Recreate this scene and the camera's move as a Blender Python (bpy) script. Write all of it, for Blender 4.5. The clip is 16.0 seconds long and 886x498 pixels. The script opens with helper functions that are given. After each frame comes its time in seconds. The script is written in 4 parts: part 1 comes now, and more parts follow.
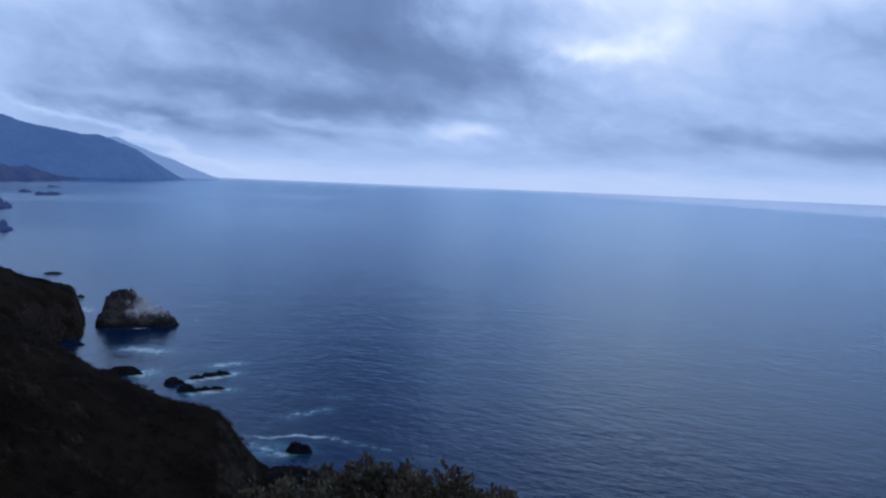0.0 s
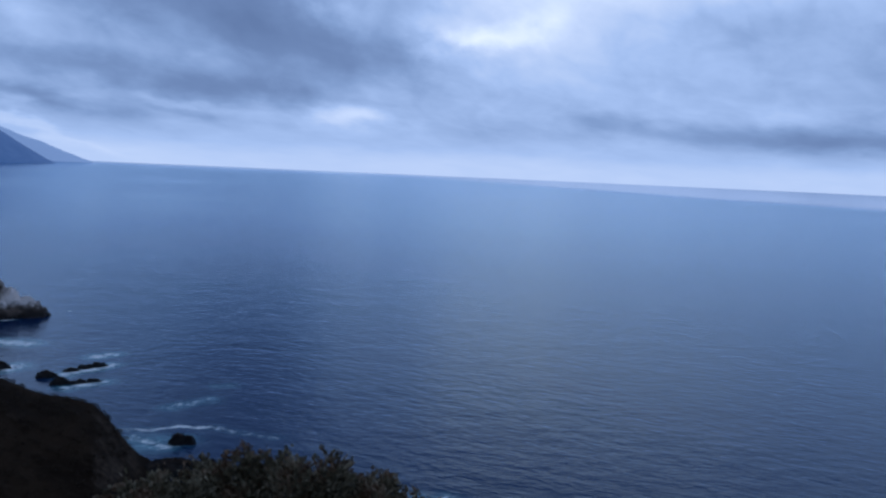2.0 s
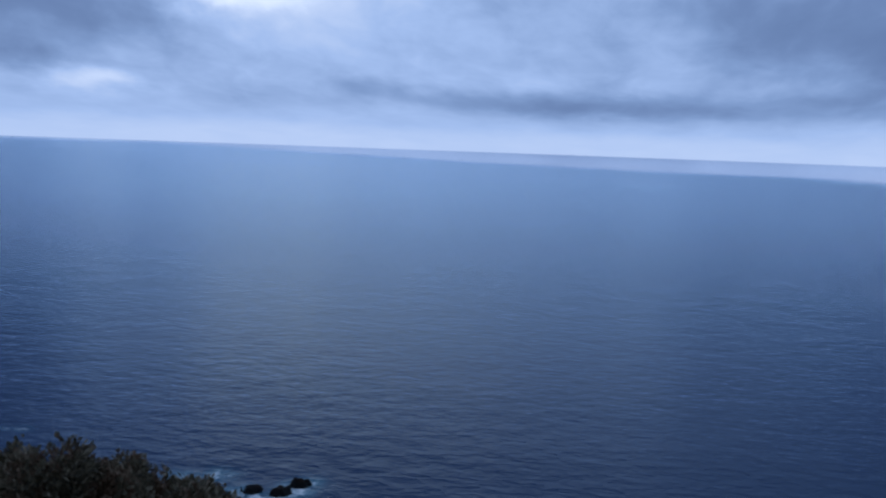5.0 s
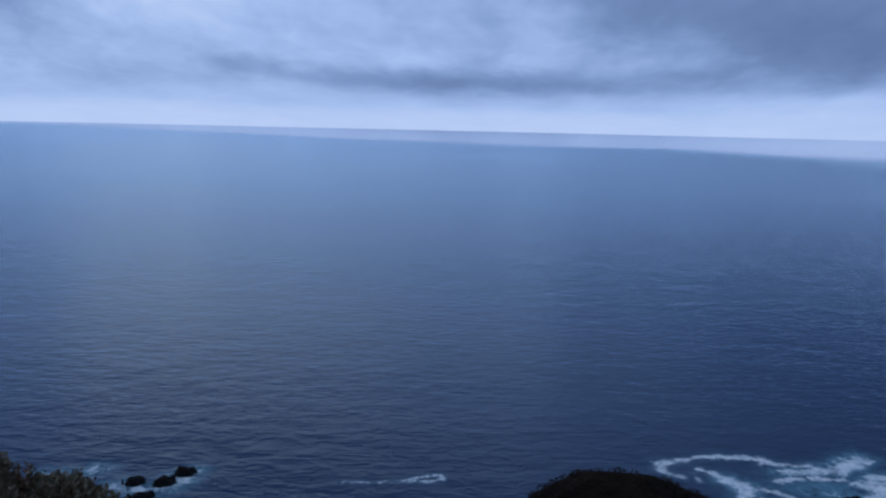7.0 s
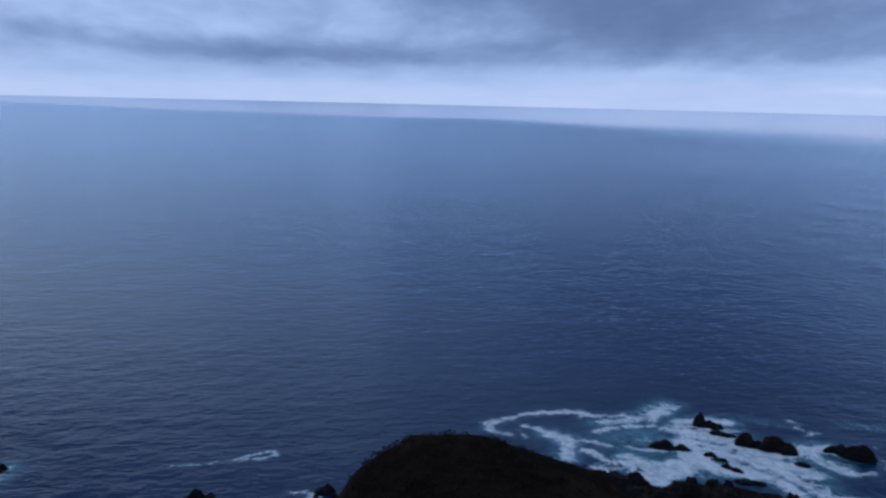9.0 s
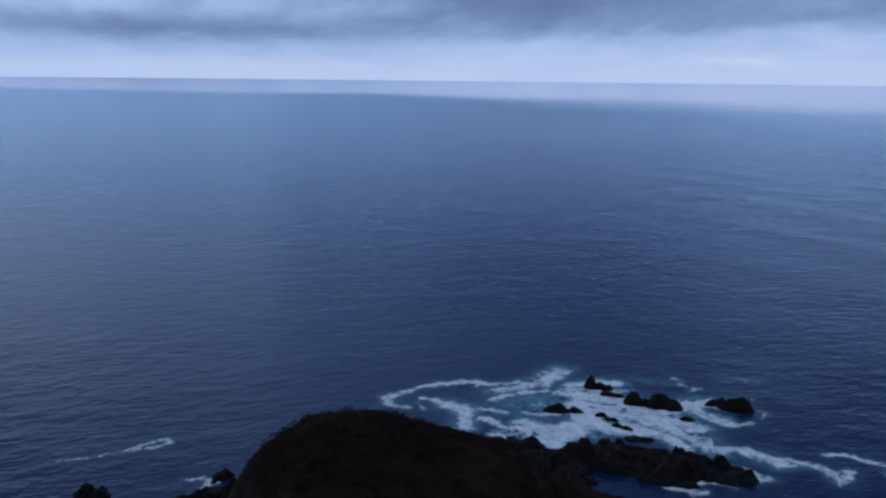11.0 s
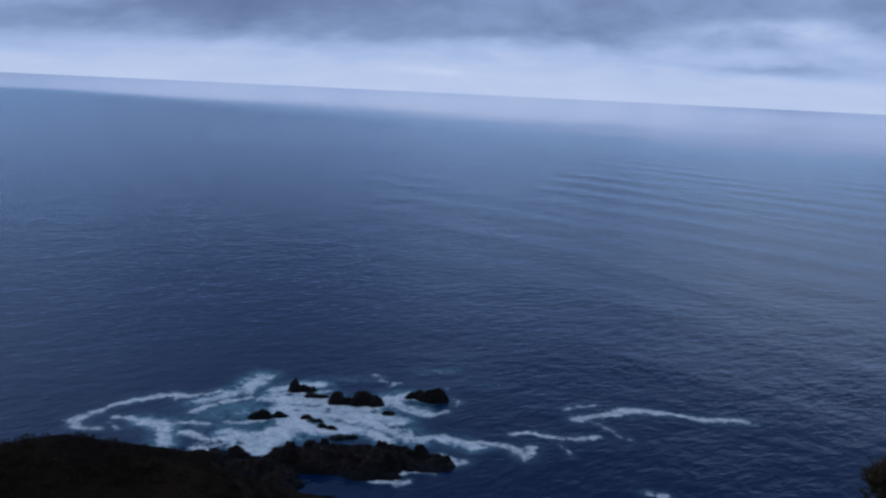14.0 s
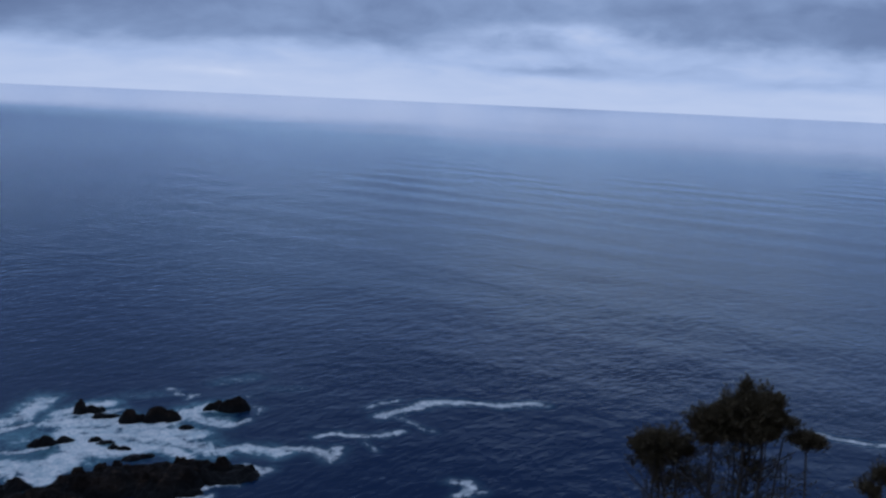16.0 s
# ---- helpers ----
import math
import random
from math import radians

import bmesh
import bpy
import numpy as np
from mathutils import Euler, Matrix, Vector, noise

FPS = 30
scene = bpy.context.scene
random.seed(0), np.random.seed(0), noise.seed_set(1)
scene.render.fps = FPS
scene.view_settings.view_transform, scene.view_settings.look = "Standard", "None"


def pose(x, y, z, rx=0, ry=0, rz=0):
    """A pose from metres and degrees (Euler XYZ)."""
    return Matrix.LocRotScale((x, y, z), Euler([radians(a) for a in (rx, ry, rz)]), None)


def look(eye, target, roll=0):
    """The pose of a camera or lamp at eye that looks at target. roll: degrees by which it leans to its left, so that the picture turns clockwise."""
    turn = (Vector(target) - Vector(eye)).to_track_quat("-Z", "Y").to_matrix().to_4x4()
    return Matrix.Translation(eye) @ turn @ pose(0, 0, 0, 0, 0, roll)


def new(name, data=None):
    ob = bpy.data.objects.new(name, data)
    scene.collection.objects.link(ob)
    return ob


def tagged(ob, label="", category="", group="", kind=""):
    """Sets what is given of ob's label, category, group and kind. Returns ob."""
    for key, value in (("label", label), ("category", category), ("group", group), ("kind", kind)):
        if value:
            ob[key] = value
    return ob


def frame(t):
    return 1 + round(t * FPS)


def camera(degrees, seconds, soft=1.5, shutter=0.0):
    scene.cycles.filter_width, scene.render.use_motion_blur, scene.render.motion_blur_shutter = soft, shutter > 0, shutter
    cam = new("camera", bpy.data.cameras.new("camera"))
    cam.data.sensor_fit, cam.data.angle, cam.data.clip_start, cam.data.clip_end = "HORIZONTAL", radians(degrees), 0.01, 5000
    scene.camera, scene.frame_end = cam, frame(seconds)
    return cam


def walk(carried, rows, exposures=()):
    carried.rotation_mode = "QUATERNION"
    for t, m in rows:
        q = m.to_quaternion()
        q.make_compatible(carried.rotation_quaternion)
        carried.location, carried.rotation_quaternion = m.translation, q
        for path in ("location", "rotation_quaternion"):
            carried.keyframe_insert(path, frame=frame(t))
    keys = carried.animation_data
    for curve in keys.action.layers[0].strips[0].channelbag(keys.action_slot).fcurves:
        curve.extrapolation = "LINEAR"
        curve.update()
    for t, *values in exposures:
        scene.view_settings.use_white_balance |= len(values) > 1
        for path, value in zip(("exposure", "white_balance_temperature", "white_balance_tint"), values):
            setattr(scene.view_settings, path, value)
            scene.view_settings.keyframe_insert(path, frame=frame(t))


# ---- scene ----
# Headland overlook above the ocean at dusk. Sea level is z = 0, the eye is 50 m above it.
EYE = 50.0
ARM = 0.55          # the phone is held this far from the body that turns
cam = camera(54.5, 16.0, soft=2.4, shutter=0.5)
# seconds, heading (degrees, left positive), pitch, roll
TURNS = (
    (0.0, 0.01, -4.40, 2.37), (0.5, -1.23, -4.53, 2.39), (1.0, -3.16, -4.82, 2.54), (1.5, -5.06, -4.89, 2.65),
    (2.0, -7.55, -5.11, 2.52), (2.5, -10.84, -5.40, 2.46), (3.0, -13.03, -5.99, 2.36), (3.5, -15.06, -6.08, 2.27),
    (4.0, -17.04, -6.11, 2.45), (4.5, -20.36, -6.53, 2.43), (4.7, -21.58, -6.64, 2.28), (6.8, -30.19, -7.94, 1.35),
    (7.0, -31.03, -8.11, 1.31), (7.5, -32.84, -8.53, 0.89), (8.0, -35.35, -9.00, 1.29), (8.5, -39.11, -9.52, 1.74),
    (9.0, -42.62, -9.78, 1.36), (9.2, -43.72, -10.02, 1.35), (11.3, -50.10, -11.44, 0.62), (11.5, -50.03, -11.63, 0.75),
    (12.0, -53.18, -11.95, 1.20), (12.5, -57.33, -11.80, 1.71), (13.0, -61.85, -11.41, 1.90), (13.5, -66.64, -10.97, 2.73),
    (14.0, -69.95, -10.54, 2.77), (14.5, -73.87, -10.44, 2.72), (15.0, -77.27, -10.32, 2.65), (15.5, -80.85, -10.21, 2.70),
    (16.0, -83.58, -9.91, 2.61))


def facing(heading, pitch):
    a, p = radians(heading), radians(pitch)
    return Vector((-math.sin(a) * math.cos(p), math.cos(a) * math.cos(p), math.sin(p)))


rows = []
for t, heading, pitch, roll in TURNS:
    eye = Vector((0, 0, EYE)) + ARM * facing(heading, 0)
    rows.append((t, look(eye, eye + 10 * facing(heading, pitch), roll)))
# the phone's white balance starts a little cooler
walk(cam, rows, ((0.0, 0.1, 6430, 8), (2.5, 0.08, 6430, 8), (4.5, 0.05, 6420, 8), (7.0, 0.02, 6450, 8.5), (8.5, 0.06, 6520, 9), (9.2, 0.04, 6570, 9.5), (11.5, 0.0, 6800, 10), (12.8, 0.0, 7000, 10), (16.0, 0.0, 7000, 10)))


# ---- world and light ----
class Graph:
    """Short ways to write node trees."""

    def __init__(self, tree):
        self.tree = tree

    def node(self, kind, **settings):
        n = self.tree.nodes.new(kind)
        for key, value in settings.items():
            setattr(n, key, value)
        return n

    def put(self, value, socket):
        if isinstance(value, bpy.types.NodeSocket):
            self.tree.links.new(value, socket)
        else:
            socket.default_value = value

    def math(self, operation, *values):
        n = self.node("ShaderNodeMath", operation=operation)
        for value, socket in zip(values, n.inputs):
            self.put(value, socket)
        return n.outputs[0]

    def add(self, *values):
        total = values[0]
        for v in values[1:]:
            total = self.math("ADD", total, v)
        return total

    def mul(self, a, b):
        return self.math("MULTIPLY", a, b)

    def step(self, value, low, high, out_low=0.0, out_high=1.0):
        n = self.node("ShaderNodeMapRange", interpolation_type="SMOOTHSTEP")
        for v, socket in zip((value, low, high, out_low, out_high), n.inputs):
            self.put(v, socket)
        return n.outputs[0]

    def combine(self, x, y, z):
        n = self.node("ShaderNodeCombineXYZ")
        for v, socket in zip((x, y, z), n.inputs):
            self.put(v, socket)
        return n.outputs[0]

    def noise(self, vector, scale, detail=4.0, rough=0.55, distortion=0.0):
        n = self.node("ShaderNodeTexNoise")
        if vector is not None:
            self.put(vector, n.inputs["Vector"])
        for key, v in (("Scale", scale), ("Detail", detail), ("Roughness", rough), ("Distortion", distortion)):
            n.inputs[key].default_value = v
        return n.outputs[0]

    def mix(self, factor, a, b):
        n = self.node("ShaderNodeMix", data_type="RGBA")
        for v, socket in zip((factor, a, b), (n.inputs[0], n.inputs[6], n.inputs[7])):
            self.put((*v, 1) if isinstance(v, tuple) else v, socket)
        return n.outputs[2]

    def ramp(self, factor, *stops):
        n = self.node("ShaderNodeValToRGB")
        e = n.color_ramp.elements
        while len(e) < len(stops):
            e.new(0.5)
        for element, (place, colour) in zip(e, stops):
            element.position, element.color = place, (*colour, 1)
        self.put(factor, n.inputs[0])
        return n.outputs[0]

    def bump(self, height, strength, distance):
        n = self.node("ShaderNodeBump")
        n.inputs["Strength"].default_value, n.inputs["Distance"].default_value = strength, distance
        self.put(height, n.inputs["Height"])
        return n.outputs[0]


SUN_HEADING, SUN_HEIGHT = -9.0, 12.0
world = bpy.data.worlds.new("overcast_dusk")
scene.world = world
world.use_nodes = True
world.node_tree.nodes.clear()
g = Graph(world.node_tree)
way = g.node("ShaderNodeSeparateXYZ")
g.put(g.node("ShaderNodeTexCoord").outputs["Generated"], way.inputs[0])
wx, wy, wz = way.outputs
el = g.mul(g.math("ARCSINE", wz), 57.29578)
az = g.mul(g.math("ARCTAN2", g.mul(wx, -1.0), wy), 57.29578)


def cloud(a, e, wide, high, lean, amount):
    """A brighter or darker mass in the cloud deck: heading, height, half sizes in degrees, lean."""
    u, v = g.math("SUBTRACT", warp_az, a), g.math("SUBTRACT", warp_el, e)
    v = g.math("SUBTRACT", v, g.mul(u, lean))
    p, q = g.mul(u, 1.0 / wide), g.mul(v, 1.0 / high)
    d = g.add(g.mul(p, p), g.mul(q, q))
    return g.mul(g.math("EXPONENT", g.mul(d, -1.0)), amount)


# the cloud deck: long soft banks that flatten and close up towards the horizon and sink a little to the west
rise = g.mul(g.math("LOGARITHM", g.add(1.0, g.mul(g.math("MAXIMUM", el, 0.0), 1 / 3.0)), math.e), 3.0)
sink = g.mul(g.mul(az, -0.02), g.step(az, -70.0, -25.0))
plane = g.combine(g.mul(az, 0.085), g.add(g.mul(rise, 0.46), sink), 0.0)
warp = g.node("ShaderNodeTexNoise")
g.put(plane, warp.inputs["Vector"])
warp.inputs["Scale"].default_value, warp.inputs["Detail"].default_value, warp.inputs["Roughness"].default_value = 2.2, 5.0, 0.55
split = g.node("ShaderNodeSeparateColor")
g.put(warp.outputs["Color"], split.inputs[0])
warp_az = g.add(az, g.mul(g.add(split.outputs[0], -0.5), 11.0))
warp_el = g.add(el, g.mul(g.mul(g.add(split.outputs[1], -0.5), 3.0), g.step(el, 0.0, 5.0, 0.25, 1.0)))
deck = g.ramp(g.mul(el, 1 / 30), (0.0, (0.84,) * 3), (0.035, (0.82,) * 3), (0.09, (0.70,) * 3), (0.2, (0.60,) * 3),
              (0.5, (0.42,) * 3), (1.0, (0.5,) * 3))
billow = g.add(g.mul(g.add(g.noise(plane, 1.4, 3.0, 0.5, 0.4), -0.5), 0.42),
               g.mul(g.add(g.noise(plane, 3.6, 6.0, 0.56, 0.5), -0.5), 0.32))
# thin streaks drawn out along the banks
streaks = g.combine(g.mul(az, 0.06), g.add(g.mul(rise, 0.8), g.mul(sink, 1.7)), 3.0)
billow = g.add(billow, g.mul(g.add(g.noise(streaks, 3.0, 5.0, 0.55, 0.4), -0.5), 0.13))
# the western deck is heavier and ends in a lumpy edge above a pale band
edge = g.add(2.2, g.mul(g.step(az, -50.0, -95.0), 1.25))
west = g.mul(g.mul(g.step(g.math("SUBTRACT", warp_el, edge), -0.5, 1.1), g.mul(g.step(az, -42.0, -62.0), g.step(el, 18.0, 8.0))), -0.26)
masses = g.add(
    # the dark bank in the south and its underside
    cloud(0.0, 7.3, 6.5, 1.7, 0.07, -0.3), cloud(8.0, 9.6, 8.0, 2.0, 0.06, -0.26), cloud(5.0, 5.0, 6.0, 1.0, 0.08, -0.3),
    cloud(15.5, 5.2, 6.5, 1.2, 0.07, -0.3), cloud(19.0, 3.5, 6.5, 0.6, 0.17, -0.28), cloud(10.0, 3.1, 4.5, 0.35, 0.09, -0.1), cloud(9.5, 3.75, 4.0, 0.28, 0.09, 0.12),
    cloud(24.0, 6.6, 4.0, 0.8, 0.1, 0.06), cloud(21.0, 2.45, 6.0, 0.3, 0.27, 0.2),
    # bright breaks
    cloud(-9.6, 8.75, 2.3, 0.8, 0.05, 0.36), cloud(-12.3, 9.2, 1.7, 0.9, 0.0, 0.26), cloud(-14.0, 8.3, 6.5, 2.6, 0.05, 0.2), cloud(-1.4, 3.2, 2.4, 0.75, 0.0, 0.28),
    cloud(-5.5, 11.0, 3.0, 1.0, 0.0, -0.15), cloud(-26.0, 9.8, 5.0, 1.3, 0.0, -0.14),
    # grey banks low in the south-west
    cloud(-21.0, 3.3, 7.0, 0.8, 0.03, -0.16), cloud(-33.0, 2.9, 8.0, 0.85, 0.03, -0.3), cloud(-41.0, 8.6, 6.0, 2.6, 0.0, -0.26), cloud(-52.0, 6.4, 9.0, 2.2, 0.0, -0.32),
    cloud(-45.0, 3.1, 13.0, 0.9, 0.0, -0.14), cloud(-56.0, 4.6, 7.0, 0.9, 0.0, -0.12),
    # the gap and the grey bars in the west
    cloud(-92.0, 4.6, 4.0, 0.9, 0.0, 0.34), cloud(-90.5, 2.0, 5.0, 0.4, 0.0, -0.22), cloud(-106.0, 1.8, 5.0, 0.4, 0.0, -0.14), cloud(-68.0, 1.15, 3.0, 0.3, 0.0, 0.1),
    cloud(-108, 5.6, 9.0, 1.5, 0.0, -0.15),
    # higher up, seen in the water alone: added to lighten and darken its reflections
    cloud(-96, 12, 20.0, 4.0, 0.0, 0.86), cloud(27, 15, 9.0, 4.5, 0.0, 0.95), cloud(37, 9, 6.0, 6.0, 0.0, 0.4), cloud(5.5, 15, 3.6, 6.0, 0.0, -0.26),
    cloud(-11, 15, 7.5, 4.5, 0.0, 0.76), cloud(-10, 32, 10.0, 10.0, 0.0, -0.2), cloud(-1.5, 15, 2.4, 6.0, 0.0, 0.26), cloud(-22, 15, 7.0, 5.0, 0.0, 0.5), cloud(-33, 16, 12.0, 6.0, 0.0, 0.36), cloud(-50, 14, 14.0, 6.0, 0.0, -0.1),
    cloud(-59, 17, 9.0, 8.0, 0.0, -0.2), cloud(-70, 13, 10.0, 4.5, 0.0, 0.26), cloud(-80, 20, 12.0, 6.0, 0.0, -0.32),
    cloud(-40, 34, 20.0, 12.0, 0.0, 0.2), cloud(6, 30, 9.0, 12.0, 0.0, -0.3), cloud(-90, 33, 22.0, 13.0, 0.0, -0.45), cloud(-60, 30, 8.0, 10.0, 0.0, -0.12))
# south of west the banks reach lower
low = g.mul(g.mul(g.step(warp_el, 0.5, 1.5), g.step(el, 4.5, 2.0)), g.mul(g.step(az, -58.0, -42.0), -0.1))
value = g.add(low, deck, g.mul(billow, g.step(el, 0.2, 4.0, 0.3, 1.0)), masses, west)
clouds = g.ramp(g.mul(value, 0.75), (0.0375, (0.12, 0.19, 0.38)), (0.21, (0.155, 0.24, 0.46)), (0.3375, (0.215, 0.325, 0.59)), (0.525, (0.36, 0.50, 0.83)),
                (0.675, (0.50, 0.62, 0.91)), (0.78, (0.62, 0.735, 1.0)), (1.0, (0.84, 0.925, 1.07)))
below = g.mix(g.step(el, -0.7, -0.2), (0.10, 0.16, 0.34), clouds)
nishita = g.node("ShaderNodeTexSky", sky_type="NISHITA", sun_disc=False, sun_elevation=radians(SUN_HEIGHT),
                 sun_rotation=radians(-SUN_HEADING))
veil = g.mix(0.0001, below, nishita.outputs[0])
ground_of_light = g.node("ShaderNodeBackground")
g.put(veil, ground_of_light.inputs[0])
ground_of_light.inputs[1].default_value = 1.0
g.put(ground_of_light.outputs[0], g.node("ShaderNodeOutputWorld").inputs[0])

sun = new("sun", bpy.data.lights.new("sun", "SUN"))
sun.data.energy, sun.data.angle, sun.data.color = 0.05, radians(160), (0.62, 0.76, 1.0)
sun.matrix_world = look((0, 0, 300), Vector((0, 0, 300)) - 100 * facing(SUN_HEADING, SUN_HEIGHT))
scene.view_settings.exposure = 0.0


# ---- noise on arrays ----
def hashed(ix, iy, seed):
    h = (ix.astype(np.int64) * 374761393 + iy.astype(np.int64) * 668265263 + seed * 974634777) & 0xFFFFFFFF
    h = ((h ^ (h >> 13)) * 1274126177) & 0xFFFFFFFF
    return ((h ^ (h >> 16)) & 0xFFFF) / 65535.0


def value_noise(x, y, seed):
    ix, iy = np.floor(x), np.floor(y)
    fx, fy = x - ix, y - iy
    fx, fy = fx * fx * (3 - 2 * fx), fy * fy * (3 - 2 * fy)
    a, b = hashed(ix, iy, seed), hashed(ix + 1, iy, seed)
    c, d = hashed(ix, iy + 1, seed), hashed(ix + 1, iy + 1, seed)
    return (a + (b - a) * fx) * (1 - fy) + (c + (d - c) * fx) * fy


def fbm(x, y, seed, octaves=5, ridged=False):
    """Roughly -1 to 1."""
    total, weight, size = 0.0, 0.0, 1.0
    for k in range(octaves):
        n = 2 * value_noise(x + 17.3 * k, y - 9.1 * k, seed + k) - 1
        total = total + size * (1 - 2 * np.abs(n) if ridged else n)
        weight += size
        x, y = 1.6 * x + 1.2 * y, -1.2 * x + 1.6 * y
        size *= 0.5
    return total / weight


def smooth(v, low, high):
    v = np.clip((v - low) / (high - low), 0, 1)
    return v * v * (3 - 2 * v)


def polar(heading, r):
    a = np.radians(heading)
    return -np.sin(a) * r, np.cos(a) * r


# ---- meshes ----
def mesh_of(name, verts, faces, material, smooth_shading=True):
    me = bpy.data.meshes.new(name)
    verts, faces = np.asarray(verts, np.float32), np.asarray(faces, np.int32)
    me.vertices.add(len(verts))
    me.vertices.foreach_set("co", verts.ravel())
    me.loops.add(faces.size)
    me.loops.foreach_set("vertex_index", faces.ravel())
    me.polygons.add(len(faces))
    me.polygons.foreach_set("loop_start", np.arange(0, faces.size, faces.shape[1], dtype=np.int32))
    me.polygons.foreach_set("use_smooth", np.full(len(faces), smooth_shading))
    me.update(calc_edges=True)
    me.materials.append(material)
    return me


def grid_faces(rows_n, cols_n, wrap=False):
    i, j = np.meshgrid(np.arange(rows_n - 1), np.arange(cols_n if wrap else cols_n - 1), indexing="ij")
    k = (j + 1) % cols_n
    faces = np.stack([i * cols_n + j, i * cols_n + k, (i + 1) * cols_n + k, (i + 1) * cols_n + j], -1).reshape(-1, 4)
    return faces[:, ::-1] if wrap else faces


def part(name, me, parent, label=""):
    ob = new(name, me)
    ob.parent = parent
    return tagged(ob, label) if label else ob


# ---- materials ----
def material(name):
    m = bpy.data.materials.new(name)
    m.use_nodes = True
    graph = Graph(m.node_tree)
    return m, graph, m.node_tree.nodes["Principled BSDF"]


def water_material():
    m, q, shader = material("sea_water")
    place = q.node("ShaderNodeNewGeometry").outputs["Position"]
    foam = q.node("ShaderNodeAttribute", attribute_name="foam").outputs["Fac"]
    churn = q.node("ShaderNodeAttribute", attribute_name="churn").outputs["Fac"]
    slick = q.node("ShaderNodeAttribute", attribute_name="slick").outputs["Fac"]
    lace = q.add(q.mul(q.noise(place, 0.26, 7.0, 0.62, 1.4), 0.55), q.mul(q.noise(place, 1.0, 6.0, 0.66, 1.2), 0.45))
    cover = q.mul(q.step(foam, 0.02, 0.2), q.mul(q.step(q.add(foam, q.mul(q.add(lace, -0.5), 3.3)), 0.36, 0.96), q.step(q.add(q.mul(q.noise(place, 2.2, 4.0, 0.7, 0.8), 0.55), q.mul(q.noise(place, 0.7, 4.0, 0.6, 0.8), 0.45)), 0.36, 0.58, 0.42, 1.0)))
    cover = q.mul(cover, q.step(q.noise(place, 0.32, 4.0, 0.6, 0.8), 0.34, 0.54, 0.62, 1.0))
    deep = q.mix(q.noise(place, 0.012, 3.0), (0.0004, 0.0125, 0.047), (0.0006, 0.016, 0.057))
    turquoise = q.mix(q.noise(place, 0.3, 5.0, 0.6), (0.05, 0.19, 0.23), (0.27, 0.50, 0.52))
    water = q.mix(q.mul(churn, q.step(lace, 0.3, 0.62)), deep, turquoise)
    # wind ripples, longer across the wind than along it
    wind = q.node("ShaderNodeSeparateXYZ")
    q.put(place, wind.inputs[0])
    along = q.add(q.mul(wind.outputs[0], 0.55), q.mul(wind.outputs[1], 0.835))
    across = q.add(q.mul(wind.outputs[0], 0.835), q.mul(wind.outputs[1], -0.55))
    ruffle = q.combine(along, q.mul(across, 0.55), wind.outputs[2])
    chop = q.add(q.mul(q.noise(ruffle, 0.16, 3.0, 0.5, 0.3), 0.42), q.mul(q.noise(ruffle, 0.42, 2.0, 0.5, 0.3), 0.5),
                 q.mul(q.noise(ruffle, 0.9, 3.0, 0.55, 0.2), 0.34), q.mul(q.noise(place, 3.0, 2.0, 0.5), 0.04))
    chop = q.add(chop, q.mul(q.noise(place, 0.05, 2.0, 0.5, 0.3), 0.65))
    chop = q.mul(chop, q.add(1.0, q.mul(slick, -0.96)))
    ripple = q.bump(chop, 1.0, 0.42)
    body, gloss, blend = q.node("ShaderNodeBsdfDiffuse"), q.node("ShaderNodeBsdfGlossy"), q.node("ShaderNodeMixShader")
    q.put(q.mix(cover, water, (0.95, 0.91, 0.84)), body.inputs["Color"])
    q.put(q.mix(q.step(slick, 0.4, 0.95), (0.735, 0.88, 1.0), (0.94, 0.955, 1.0)), gloss.inputs["Color"])
    q.put(q.add(q.mul(slick, -0.12), q.mul(cover, 0.5), 0.15), gloss.inputs["Roughness"])
    q.put(ripple, gloss.inputs["Normal"])
    shine = q.node("ShaderNodeFresnel")
    shine.inputs["IOR"].default_value = 1.235
    q.put(ripple, shine.inputs["Normal"])
    q.put(q.mul(shine.outputs[0], q.add(1.0, q.mul(cover, -0.8))), blend.inputs[0])
    q.put(body.outputs[0], blend.inputs[1])
    q.put(gloss.outputs[0], blend.inputs[2])
    m.node_tree.nodes.remove(shader)
    q.put(blend.outputs[0], m.node_tree.nodes["Material Output"].inputs[0])
    return m


